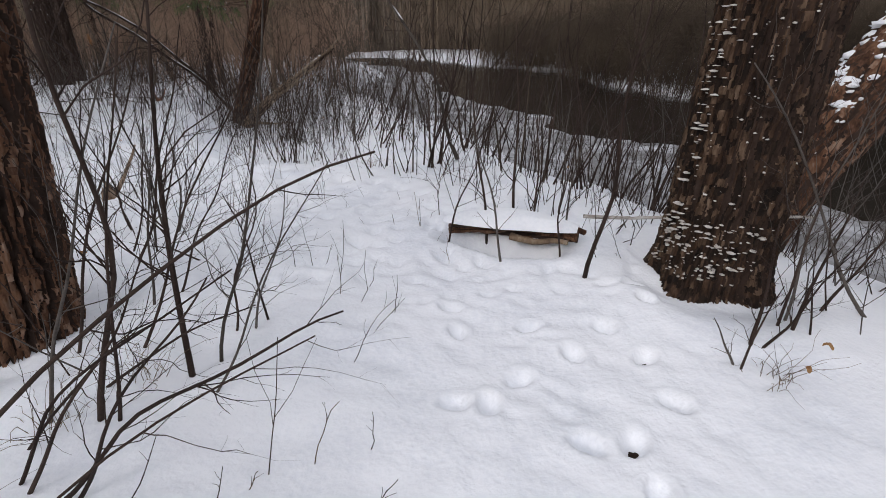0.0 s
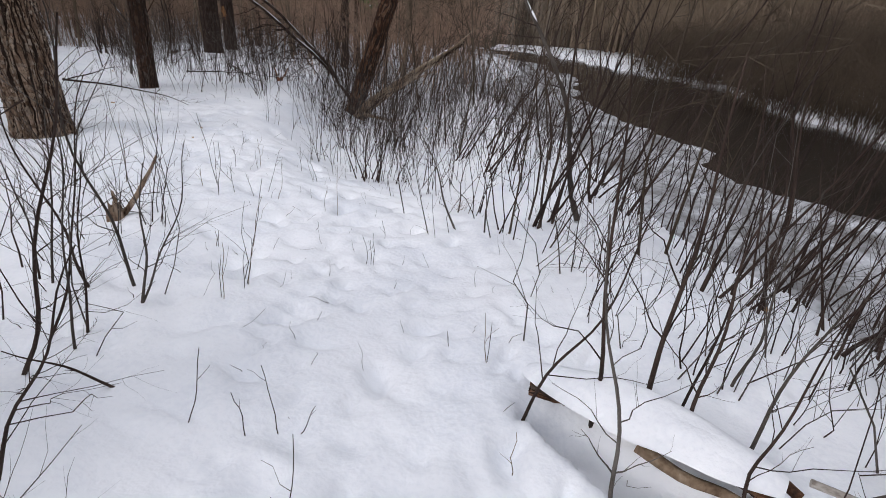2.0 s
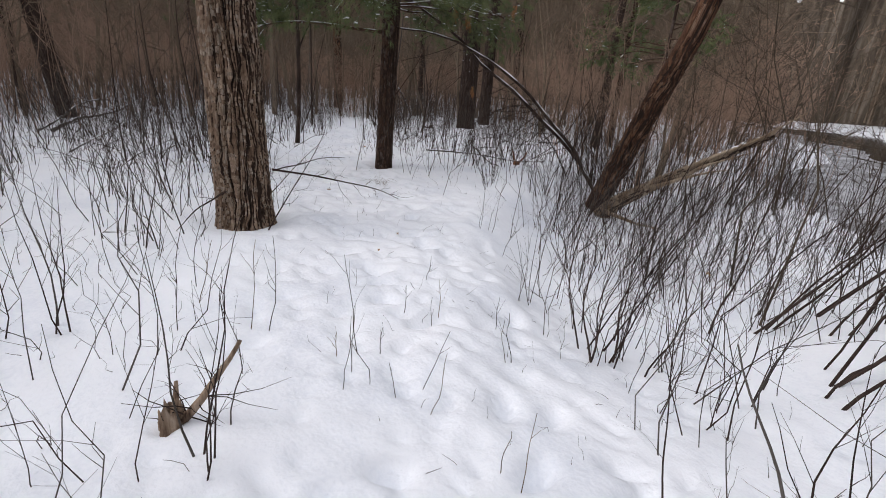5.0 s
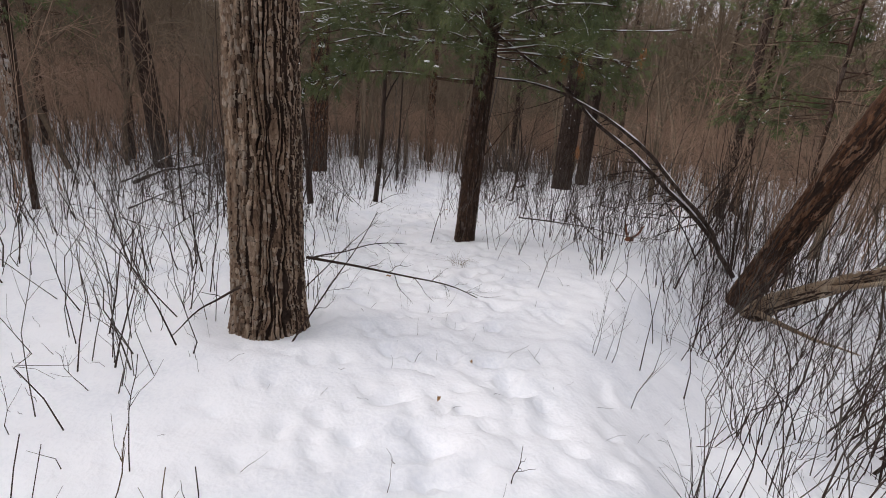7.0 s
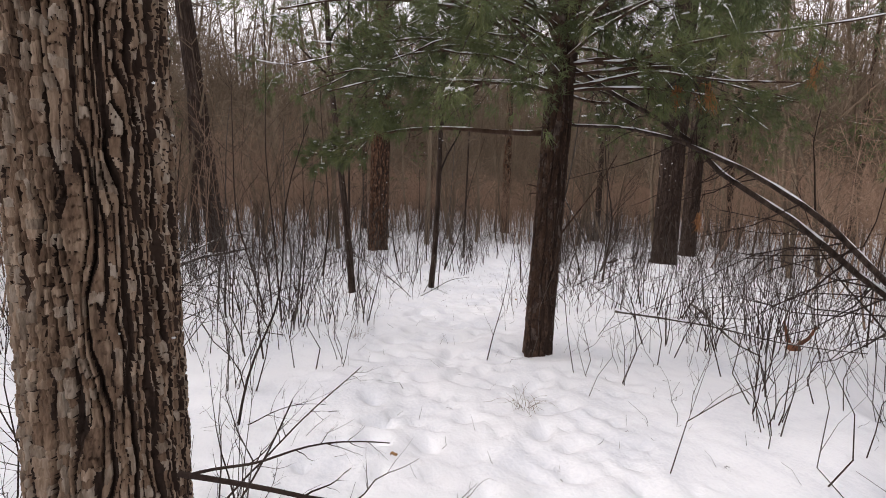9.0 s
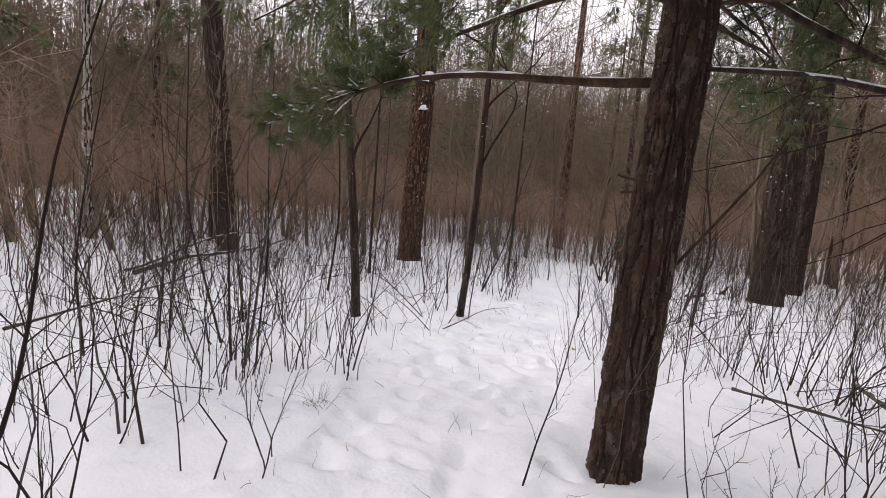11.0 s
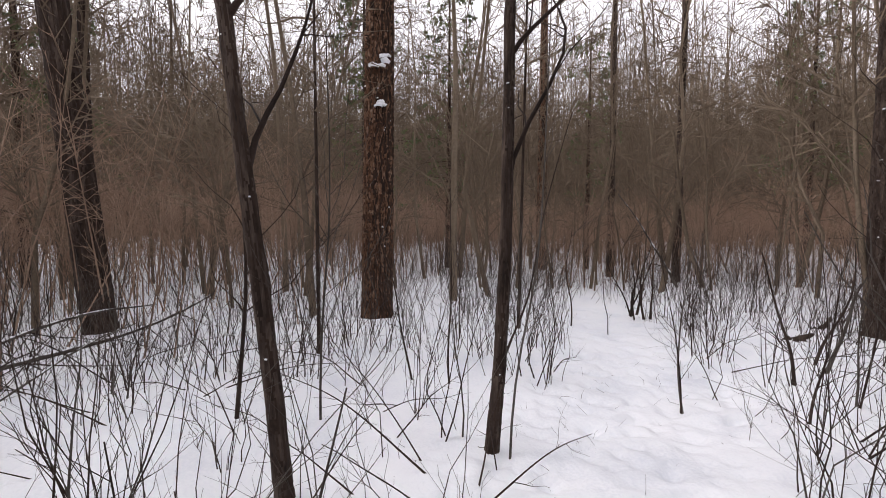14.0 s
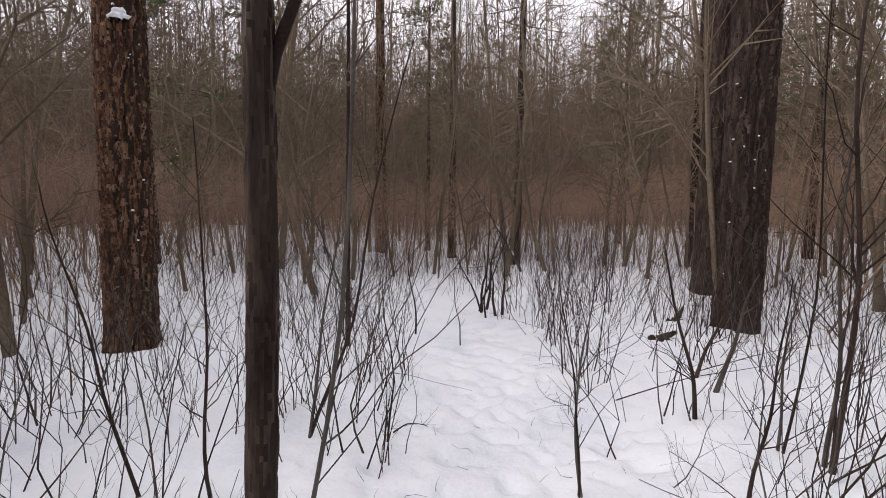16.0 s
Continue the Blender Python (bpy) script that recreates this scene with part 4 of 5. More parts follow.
def sapling(x, y, way, r, twigs):
    """An upright young stem that goes on past its measured part to a fine tip."""
    global hero_n
    hero_n += 1
    g = np.random.default_rng(1000 + hero_n)
    z = gz(x, y)
    ob = tagged(new("sapling"), "bare young sapling with thin dark twigs", "sapling", "bare saplings")
    base = np.array([(x, y, z - 0.05)])
    tip = np.array([(x + way[0] * 1.35, y + way[1] * 1.35 + g.normal() * 0.1 * way[2], z + way[2] * 1.35)])
    P, R = stems(base, tip, 14, 0.022, g, r, r * 0.25)
    mat = (stem_dark, stem_dark, stem_grey)[hero_n % 3]
    part("stem", tube_mesh("stem", [(P, R, 7)], mat), ob)
    P2, R2 = offshoots(P, R, round(twigs * 1.5), 0.22, 1.0, (0.14, 0.46), 7, g, 0.65, 0.8, 0.05, 0.45)
    P3, R3 = offshoots(P2, R2, 3, 0.2, 1.0, (0.25, 0.5), 4, g, 0.7, 0.8, 0.04)
    for q in range(len(P2)):
        part("twig", tube_mesh("twig", [(P2[q:q + 1], R2[q:q + 1], 4), (P3[q * 3:q * 3 + 3], R3[q * 3:q * 3 + 3], 3)], mat), ob)


def twig(x, y, way, r, twigs, lift=0.0, bow=0.06):
    """A branch that arches low over the snow."""
    global hero_n
    hero_n += 1
    g = np.random.default_rng(1000 + hero_n)
    z = gz(x, y) + lift
    ob = tagged(new("low_branch"), "thin dark branch arching low over snow", "branch", "low branches")
    P, R = stems(np.array([(x, y, z - 0.03)]), np.array([(x + way[0], y + way[1], z + way[2])]), 14, 0.02, g, r, r * 0.3, bow)
    part("bough", tube_mesh("bough", [(P, R, 6)], stem_dark), ob)
    P2, R2 = offshoots(P, R, twigs, 0.25, 1.0, (0.12, 0.4), 7, g, 0.7, 0.7, 0.04, 0.55)
    P3, R3 = offshoots(P2, R2, 3, 0.2, 1.0, (0.25, 0.5), 4, g, 0.7, 0.8, 0.04)
    for q in range(len(P2)):
        part("twig", tube_mesh("twig", [(P2[q:q + 1], R2[q:q + 1], 4), (P3[q * 3:q * 3 + 3], R3[q * 3:q * 3 + 3], 3)], stem_dark), ob)


def weed(x, y, way, r, twigs):
    global hero_n
    hero_n += 1
    g = np.random.default_rng(1000 + hero_n)
    z = gz(x, y)
    ob = tagged(new("weed_stalk"), "dry forked weed stalk standing in snow", "weed", "dry weed stalks")
    P, R = stems(np.array([(x, y, z - 0.03)]), np.array([(x + way[0], y + way[1], z + way[2])]), 7, 0.03, g, r, r * 0.5)
    P2, R2 = offshoots(P, R, max(1, twigs - 1), 0.35, 0.8, (0.25, 0.55), 4, g, 0.5, 0.9, 0.05, 0.7, 0.5)
    part("stalk", tube_mesh("stalk", [(P, R, 5), (P2, R2, 4)], weed_tan if hero_n % 4 == 0 else stem_dark), ob)


sapling(-1.16, 2.08, (0.12, 0.01, 1.36), 0.0160, 10)
sapling(-1.08, 2.20, (0.35, 0.02, 1.22), 0.0100, 8)
sapling(-1.40, 1.78, (0.46, 0.02, 1.58), 0.0140, 10)
sapling(-1.33, 1.79, (0.29, 0.01, 1.08), 0.0090, 8)
sapling(-1.03, 1.99, (0.50, 0.02, 0.83), 0.0070, 6)
twig(-1.22, 0.76, (1.18, 0.32, 1.30), 0.0070, 3, 0.0, 0.17)
twig(-1.15, 0.80, (0.92, 0.26, 0.94), 0.0060, 3, 0.0, 0.12)
twig(-1.30, 1.41, (1.07, 0.05, 0.70), 0.0100, 5)
twig(-1.59, 1.63, (0.67, 0.03, 0.59), 0.0080, 6)
sapling(0.08, 4.03, (0.22, 0.01, 0.90), 0.0100, 6)
sapling(0.51, 3.65, (-0.21, -0.01, 0.96), 0.0110, 6)
sapling(1.06, 3.27, (0.12, 0.01, 1.41), 0.0180, 7)
sapling(0.88, 4.37, (0.03, 0.00, 0.92), 0.0090, 6)
sapling(1.19, 4.67, (-0.01, -0.00, 0.88), 0.0100, 6)
sapling(1.62, 2.29, (0.03, 0.00, 0.40), 0.0080, 5)
sapling(2.02, 2.62, (-0.04, -0.00, 0.69), 0.0100, 6)
sapling(2.13, 2.71, (0.13, 0.01, 1.02), 0.0100, 6)
sapling(2.16, 2.53, (-0.10, -0.00, 0.46), 0.0070, 6)
weed(-0.63, 1.57, (0.15, 0.01, 0.64), 0.0028, 3)
weed(-0.47, 1.63, (0.12, 0.01, 0.33), 0.0028, 3)
weed(-0.27, 1.72, (0.05, 0.00, 0.21), 0.0028, 3)
weed(-1.07, 1.43, (0.18, 0.01, 0.28), 0.0028, 3)
weed(-0.22, 1.43, (0.10, 0.00, 0.18), 0.0028, 3)
weed(-0.65, 3.03, (0.02, 0.00, 0.28), 0.0028, 3)
weed(-0.37, 2.60, (0.18, 0.01, 0.21), 0.0028, 3)
weed(-0.45, 2.33, (0.26, 0.01, 0.41), 0.0028, 3)
weed(-0.77, 1.43, (0.07, 0.00, 0.17), 0.0028, 3)
weed(-0.69, 1.50, (0.07, 0.00, 0.08), 0.0028, 3)
weed(-0.66, 3.11, (0.06, 0.01, 0.51), 0.0028, 2)
weed(-0.51, 2.97, (0.07, 0.01, 0.37), 0.0028, 2)
weed(-0.27, 2.82, (0.04, 0.01, 0.25), 0.0028, 2)
weed(0.09, 3.73, (-0.02, -0.00, 0.26), 0.0028, 2)
weed(-1.26, 5.18, (-0.00, -0.00, 0.29), 0.0028, 2)
weed(-1.82, 4.37, (0.06, 0.01, 0.29), 0.0028, 2)
weed(-1.86, 4.21, (0.05, 0.01, 0.30), 0.0028, 2)
weed(-1.82, 4.42, (0.16, 0.03, 0.67), 0.0028, 2)
weed(-0.95, 3.48, (-0.04, -0.01, 0.38), 0.0028, 2)
weed(-0.17, 4.37, (-0.01, -0.00, 0.27), 0.0028, 2)
weed(-0.49, 3.20, (0.08, 0.01, 0.22), 0.0028, 2)
sapling(0.85, 4.12, (-0.01, -0.00, 0.93), 0.0120, 8)
sapling(1.11, 4.10, (0.07, 0.01, 0.82), 0.0110, 8)
sapling(0.99, 3.69, (0.03, 0.01, 0.77), 0.0090, 6)
sapling(2.01, 5.37, (-0.04, -0.01, 0.63), 0.0120, 8)
sapling(-2.23, 3.97, (0.13, 0.06, 0.64), 0.0100, 7)
sapling(-2.14, 3.26, (0.50, 0.22, 1.11), 0.0110, 12)
twig(-1.71, 3.39, (-0.40, -0.17, 0.22), 0.0080, 3)
twig(-3.04, 3.60, (0.56, 0.25, -0.06), 0.0120, 2)
sapling(0.44, 4.20, (-0.16, -0.07, 1.33), 0.0140, 9)
sapling(0.70, 4.34, (-0.06, -0.03, 1.26), 0.0160, 9)
sapling(-0.85, 6.24, (-0.38, -0.16, 0.81), 0.0120, 3)
weed(-1.83, 4.41, (0.17, 0.07, 0.76), 0.0030, 2)
weed(-1.83, 4.20, (0.04, 0.02, 0.39), 0.0030, 2)
weed(-1.31, 3.34, (0.11, 0.05, 0.40), 0.0030, 2)
weed(-1.30, 5.22, (0.00, 0.00, 0.22), 0.0030, 2)
weed(-0.97, 5.89, (-0.05, -0.02, 0.40), 0.0030, 2)
weed(-0.17, 4.36, (-0.04, -0.02, 0.34), 0.0030, 2)
weed(-0.42, 4.44, (-0.02, -0.01, 0.10), 0.0030, 2)
weed(-0.89, 3.52, (0.09, 0.04, 0.15), 0.0030, 2)
weed(-2.41, 4.83, (0.02, 0.01, 0.13), 0.0030, 2)
weed(-2.11, 5.93, (0.02, 0.01, 0.26), 0.0030, 2)
weed(-1.06, 3.40, (-0.01, -0.01, 0.26), 0.0030, 2)
weed(-3.38, 6.63, (0.00, 0.00, 0.29), 0.0030, 2)
weed(-3.06, 5.62, (0.06, 0.03, 0.52), 0.0030, 2)
weed(-2.63, 5.92, (0.08, 0.04, 0.43), 0.0030, 2)
sapling(-2.42, 4.11, (-0.03, -0.02, 1.23), 0.0110, 10)
sapling(-2.60, 3.97, (-0.07, -0.06, 0.81), 0.0100, 9)
sapling(-1.47, 6.43, (-0.12, -0.09, 0.88), 0.0060, 4)
sapling(-1.07, 6.00, (-0.15, -0.12, 0.64), 0.0060, 6)
weed(-1.99, 4.55, (0.08, 0.07, 0.62), 0.0030, 2)
weed(-1.35, 5.22, (0.00, 0.00, 0.25), 0.0030, 2)
weed(-2.42, 4.83, (-0.00, -0.00, 0.13), 0.0030, 2)
weed(-1.98, 5.93, (0.01, 0.01, 0.48), 0.0030, 2)
weed(-1.38, 5.70, (-0.02, -0.02, 0.18), 0.0030, 2)
weed(-2.84, 5.85, (-0.04, -0.03, 0.23), 0.0030, 2)
weed(-3.19, 5.77, (0.01, 0.01, 0.47), 0.0030, 2)
weed(-2.75, 6.79, (-0.04, -0.03, 0.34), 0.0030, 2)
weed(-3.01, 5.78, (-0.08, -0.07, 0.35), 0.0030, 2)
weed(-2.81, 6.02, (0.11, 0.09, 0.42), 0.0030, 2)
weed(-3.31, 5.90, (-0.04, -0.06, 0.67), 0.0035, 4)
weed(-3.43, 6.76, (-0.01, -0.02, 0.35), 0.0035, 4)
weed(-3.61, 6.54, (0.01, 0.02, 0.22), 0.0035, 4)
weed(-2.73, 6.83, (-0.05, -0.07, 0.45), 0.0035, 4)
weed(-3.12, 7.12, (-0.00, -0.00, 0.31), 0.0035, 4)
weed(-3.38, 5.78, (0.00, 0.00, 0.18), 0.0035, 4)
weed(-3.23, 6.02, (0.01, 0.01, 0.20), 0.0035, 4)
weed(-3.93, 7.07, (0.02, 0.03, 0.24), 0.0035, 4)
weed(-3.92, 5.57, (0.05, 0.07, 0.72), 0.0035, 4)
weed(-4.00, 5.48, (0.05, 0.07, 0.62), 0.0035, 4)
weed(-4.87, 5.41, (0.05, 0.07, 0.67), 0.0035, 4)
weed(-4.02, 4.91, (0.02, 0.02, 0.86), 0.0035, 4)
weed(-4.25, 5.09, (0.05, 0.07, 0.74), 0.0035, 4)
weed(-4.58, 5.33, (0.09, 0.12, 0.51), 0.0035, 4)
sapling(-7.79, 6.87, (0.06, 0.14, 1.74), 0.0110, 4)
twig(-7.74, 6.87, (0.53, 1.17, -0.49), 0.0090, 5)
twig(-6.85, 6.78, (0.32, 0.71, 0.81), 0.0080, 6)
twig(-7.78, 6.89, (0.27, 0.59, 0.17), 0.0060, 4)
sapling(-10.52, 7.64, (0.03, 0.07, 1.95), 0.0110, 8)
sapling(-10.82, 7.51, (0.01, 0.03, 1.95), 0.0110, 8)
sapling(-11.05, 6.80, (0.03, 0.07, 1.73), 0.0110, 8)
sapling(-11.92, 13.94, (0.10, 0.22, 2.83), 0.0110, 8)
sapling(-12.57, 10.52, (0.04, 0.10, 3.13), 0.0110, 8)
sapling(-5.95, 6.48, (0.24, 0.38, 0.79), 0.0090, 8)
twig(-6.14, 6.68, (0.42, 1.55, -0.52), 0.0130, 12, 0.68)
twig(-6.14, 6.70, (0.30, 0.75, 0.10), 0.0080, 8, 0.66)
twig(-6.12, 6.16, (-0.2, -0.48, -0.45), 0.0120, 3, 0.50)
sapling(-10.67, 7.41, (-0.01, -0.03, 3.06), 0.0140, 10)
sapling(-10.44, 7.53, (0.03, 0.09, 1.53), 0.0160, 5)
sapling(-10.81, 6.17, (-0.04, -0.13, 1.90), 0.0140, 9)
sapling(-11.08, 6.71, (-0.00, -0.01, 1.23), 0.0110, 9)
sapling(-10.34, 7.24, (-0.20, -0.60, 1.03), 0.0090, 8)
sapling(-8.33, 9.29, (0.03, 0.08, 0.94), 0.0070, 8)
sapling(-11.66, 14.08, (-0.00, -0.01, 1.49), 0.0110, 8)
sapling(-11.38, 6.59, (0.01, 0.07, 2.12), 0.0130, 10)
sapling(-12.09, 7.36, (-0.03, -0.15, 1.21), 0.0170, 4)
sapling(-11.28, 7.24, (-0.02, -0.09, 3.00), 0.0140, 10)
sapling(-13.83, 9.20, (0.03, 0.05, 3.27), 0.0130, 9)
sapling(-13.92, 8.47, (0.02, 0.03, 2.80), 0.0220, 8)
sapling(-12.55, 14.05, (-0.14, -0.24, 1.08), 0.0220, 5)
sapling(-12.62, 14.70, (0.16, 0.25, 0.82), 0.0280, 4)
sapling(-12.90, 15.00, (0.18, 0.29, 1.10), 0.0220, 4)
sapling(-11.63, 13.88, (0.07, 0.11, 3.16), 0.0220, 10)
sapling(-12.73, 12.61, (0.00, 0.01, 1.22), 0.0130, 8)
sapling(-15.67, 14.28, (-0.04, -0.07, 0.78), 0.0100, 3)
sapling(-16.19, 11.70, (-0.00, -0.00, 1.41), 0.0140, 8)
sapling(-14.59, 11.54, (0.03, 0.05, 1.46), 0.0160, 8)
sapling(-16.59, 14.21, (0.03, 0.04, 1.40), 0.0160, 8)
twig(-13.24, 9.76, (0.30, 0.48, 0.59), 0.0080, 8)
twig(-17.18, 9.55, (0.81, 1.32, -2.12), 0.0090, 6)
sapling(-14.61, 11.54, (0.33, 0.36, 2.41), 0.0170, 7)
sapling(-12.74, 12.59, (-0.00, -0.01, 1.11), 0.0110, 7)
sapling(-11.68, 13.94, (0.02, 0.02, 1.91), 0.0180, 10)
sapling(-14.26, 10.71, (0.05, 0.05, 1.76), 0.0140, 10)
sapling(-14.59, 10.37, (-0.18, -0.20, 1.55), 0.0140, 10)
sapling(-11.95, 13.95, (-0.01, -0.01, 1.03), 0.0130, 9)
twig(-13.31, 13.94, (1.06, 1.16, 0.36), 0.0070, 4)
sapling(-11.93, 13.21, (0.09, 0.10, 1.08), 0.0140, 10)
sapling(-10.35, 11.34, (0.08, 0.33, 2.29), 0.028, 6)
twig(-12.76, 9.85, (-0.40, -0.65, 0.94), 0.0070, 7)
twig(-14.64, 8.11, (0.62, 1.01, 0.42), 0.0070, 7)
twig(-13.85, 9.77, (0.49, 0.67, 0.29), 0.0070, 7)
twig(-16.69, 8.70, (0.60, 0.83, -1.01), 0.0070, 7)
twig(-11.84, 9.72, (-0.25, -0.76, 0.58), 0.0070, 7)
twig(-14.98, 6.02, (0.41, 1.25, 0.65), 0.0070, 7)
twig(-12.82, 13.25, (-0.39, -0.43, 0.92), 0.0070, 7)
sapling(-1.11, 2.45, (0.17, 0.03, 0.71), 0.0080, 11)
sapling(-1.02, 2.50, (0.21, 0.04, 0.60), 0.0080, 11)
sapling(-0.98, 2.62, (-0.03, -0.01, 0.61), 0.0080, 11)
sapling(-1.57, 2.77, (0.35, 0.06, 0.72), 0.0080, 11)
sapling(-2.13, 3.50, (0.05, 0.02, 0.79), 0.0080, 11)
sapling(-2.33, 3.50, (0.22, 0.15, 0.92), 0.0080, 11)
sapling(-2.22, 3.63, (0.12, 0.08, 0.72), 0.0080, 11)
sapling(-2.23, 3.96, (0.19, 0.13, 0.69), 0.0080, 11)
sapling(-1.43, 1.43, (0.45, 0.02, 0.65), 0.0090, 10)
sapling(-1.26, 1.43, (0.51, 0.02, 0.64), 0.0090, 10)
sapling(-1.59, 1.75, (0.49, 0.02, 1.09), 0.0090, 10)
sapling(-1.80, 2.21, (0.53, 0.03, 1.09), 0.0090, 10)
sapling(-1.47, 2.21, (0.53, 0.03, 0.97), 0.0090, 10)
sapling(-1.65, 2.64, (0.16, 0.01, 0.78), 0.0090, 10)
twig(-1.48, 1.47, (0.88, 0.04, 0.84), 0.0080, 7)
twig(-1.50, 1.96, (0.75, 0.04, 0.39), 0.0080, 7)

sapling(2.70, 2.75, (-0.78, 0.02, 1.05), 0.0130, 5)
sapling(1.70, 2.36, (0.40, 0.55, 0.42), 0.0140, 7)
sapling(1.74, 2.40, (0.55, 0.30, 0.30), 0.0100, 7)
sapling(1.62, 2.32, (-0.10, 0.05, 0.20), 0.0090, 4)
sapling(2.05, 2.55, (0.45, 0.45, 0.60), 0.0130, 6)
sapling(2.40, 2.80, (0.45, 0.25, 0.55), 0.0110, 6)
# arching twigs tangled low over the snow
g = np.random.default_rng(91)
for k in range(84):
    x, y = (g.uniform(-16.5, -9.8), g.uniform(5.6, 10.2)) if k < 52 else (g.uniform(-14.5, -10.5), g.uniform(11.8, 15.5))
    if float(off_trail(np.array([x]), np.array([y]))[0]) > 0.75:
        a, ln = g.uniform(0, 6.28), g.uniform(0.7, 1.7)
        twig(round(x, 2), round(y, 2), (math.cos(a) * ln, math.sin(a) * ln, g.uniform(0.15, 0.75)), g.uniform(0.005, 0.009), 6)

# clump of thick leaning stems on the bank
g = np.random.default_rng(77)
for x, y, n, h, r, sp, lx, ly in ((-0.15, 6.75, 8, 3.4, 0.019, 0.13, 0.22, 0.12), (-2.47, 7.77, 12, 1.5, 0.010, 0.16, 0.05, 0.1), (0.55, 8.2, 8, 2.6, 0.02, 0.2, 0.2, 0.1), (1.6, 6.0, 8, 2.2, 0.016, 0.2, 0.1, 0.1), (-0.9, 8.6, 8, 2.2, 0.014, 0.2, 0.3, 0.1), (2.7, 5.4, 9, 2.4, 0.016, 0.25, 0.1, 0.0), (-6.3, 14.3, 16, 2.6, 0.014, 0.4, 0.0, 0.1), (-5.5, 13.6, 12, 2.6, 0.016, 0.4, 0.3, 0.0), (-3.3, 10.6, 12, 2.0, 0.012, 0.3, 0.2, 0.1), (-1.6, 9.6, 10, 2.4, 0.014, 0.3, 0.3, 0.1), (-16.9, 16.35, 7, 1.5, 0.03, 0.2, 0.0, 0.0), (-9.2, 12.9, 10, 0.9, 0.009, 0.3, 0.2, 0.0), (-8.6, 13.4, 10, 0.8, 0.009, 0.35, -0.2, 0.1), (2.6, 6.9, 13, 2.4, 0.013, 0.4, 0.1, 0.1), (3.3, 6.3, 13, 2.3, 0.013, 0.4, 0.15, 0.0), (1.9, 7.6, 12, 2.3, 0.012, 0.4, 0.1, 0.1), (3.0, 7.6, 13, 2.4, 0.013, 0.4, 0.1, 0.1), (3.9, 5.6, 12, 2.3, 0.013, 0.4, 0.1, 0.1), (1.2, 8.8, 11, 2.3, 0.012, 0.4, 0.1, 0.1), (0.4, 10.0, 11, 2.3, 0.012, 0.4, 0.1, 0.1), (-0.4, 11.4, 11, 2.3, 0.012, 0.4, 0.15, 0.1)):
    ob = tagged(new("shrub"), "clump of bare leaning shrub stems in snow", "shrub", "bare shrubs")
    for k in range(n):
        bx, by = x + g.normal() * sp, y + g.normal() * sp
        hh = h * g.uniform(0.6, 1.15)
        P, R = stems(np.array([(bx, by, gz(bx, by) - 0.05)]), np.array([(bx + (lx + g.normal() * 0.22) * hh, by + (ly + g.normal() * 0.22) * hh, gz(bx, by) + hh)]), 10, 0.03, g, r * g.uniform(0.6, 1.2), r * 0.2)
        P2, R2 = offshoots(P, R, 7, 0.25, 1, (0.15, 0.4), 5, g, 0.6, 0.85, 0.04, 0.45)
        P3, R3 = offshoots(P2, R2, 3, 0.2, 1, (0.25, 0.5), 3, g, 0.7, 0.8)
        part("stem", tube_mesh("stem", [(P, R, 6), (P2, R2, 3), (P3, R3, 3)], stem_dark), ob)

# dark soil and leaf litter at the bottom of footprints 8, 13 and 14; in 5 to 7 the lumps are painted shade
for k, n in enumerate((5, 6, 7, 8, 13, 14)):
    g = np.random.default_rng(700 + k)
    px, py = PRINTS[n]
    m = 7
    at = np.stack([px + g.normal(size=m) * 0.016, py - 0.012 + g.normal(size=m) * 0.011, np.full(m, gz(px, py) + 0.012)], -1)
    tagged(new("soil_shade_patch", blob_mesh("soil_shade_patch", at, g.uniform(0.010, 0.022, m) * (1.2 if n > 12 else 0.8), 0.6, g, furrow_soil_shade)), "dark lump of soil and painted shade in a footprint", "soil", "soil in the footprints")

# dry grass tufts and curled leaves
for k, (x, y) in enumerate(((-1.35, 2.05), (-1.55, 1.75), (1.75, 2.2), (-7.3, 9.1), (-1.0, 6.9), (-9.6, 8.2))):
    g = np.random.default_rng(400 + k)
    ob = tagged(new("grass_tuft"), "tuft of dry tan grass bent into snow", "grass")
    n = 26
    b = np.stack([x + g.normal(size=n) * 0.05, y + g.normal(size=n) * 0.05, np.full(n, gz(x, y) - 0.02)], -1)
    e = b + np.stack([g.normal(size=n) * 0.12, g.normal(size=n) * 0.12, g.uniform(0.05, 0.22, n)], -1)
    P, R = stems(b, e, 6, 0.05, g, 0.0018, 0.0008, 0.15)
    part("grass_blade", tube_mesh("grass_blade", [(P, R, 3)], weed_tan), ob, "", "stuff")
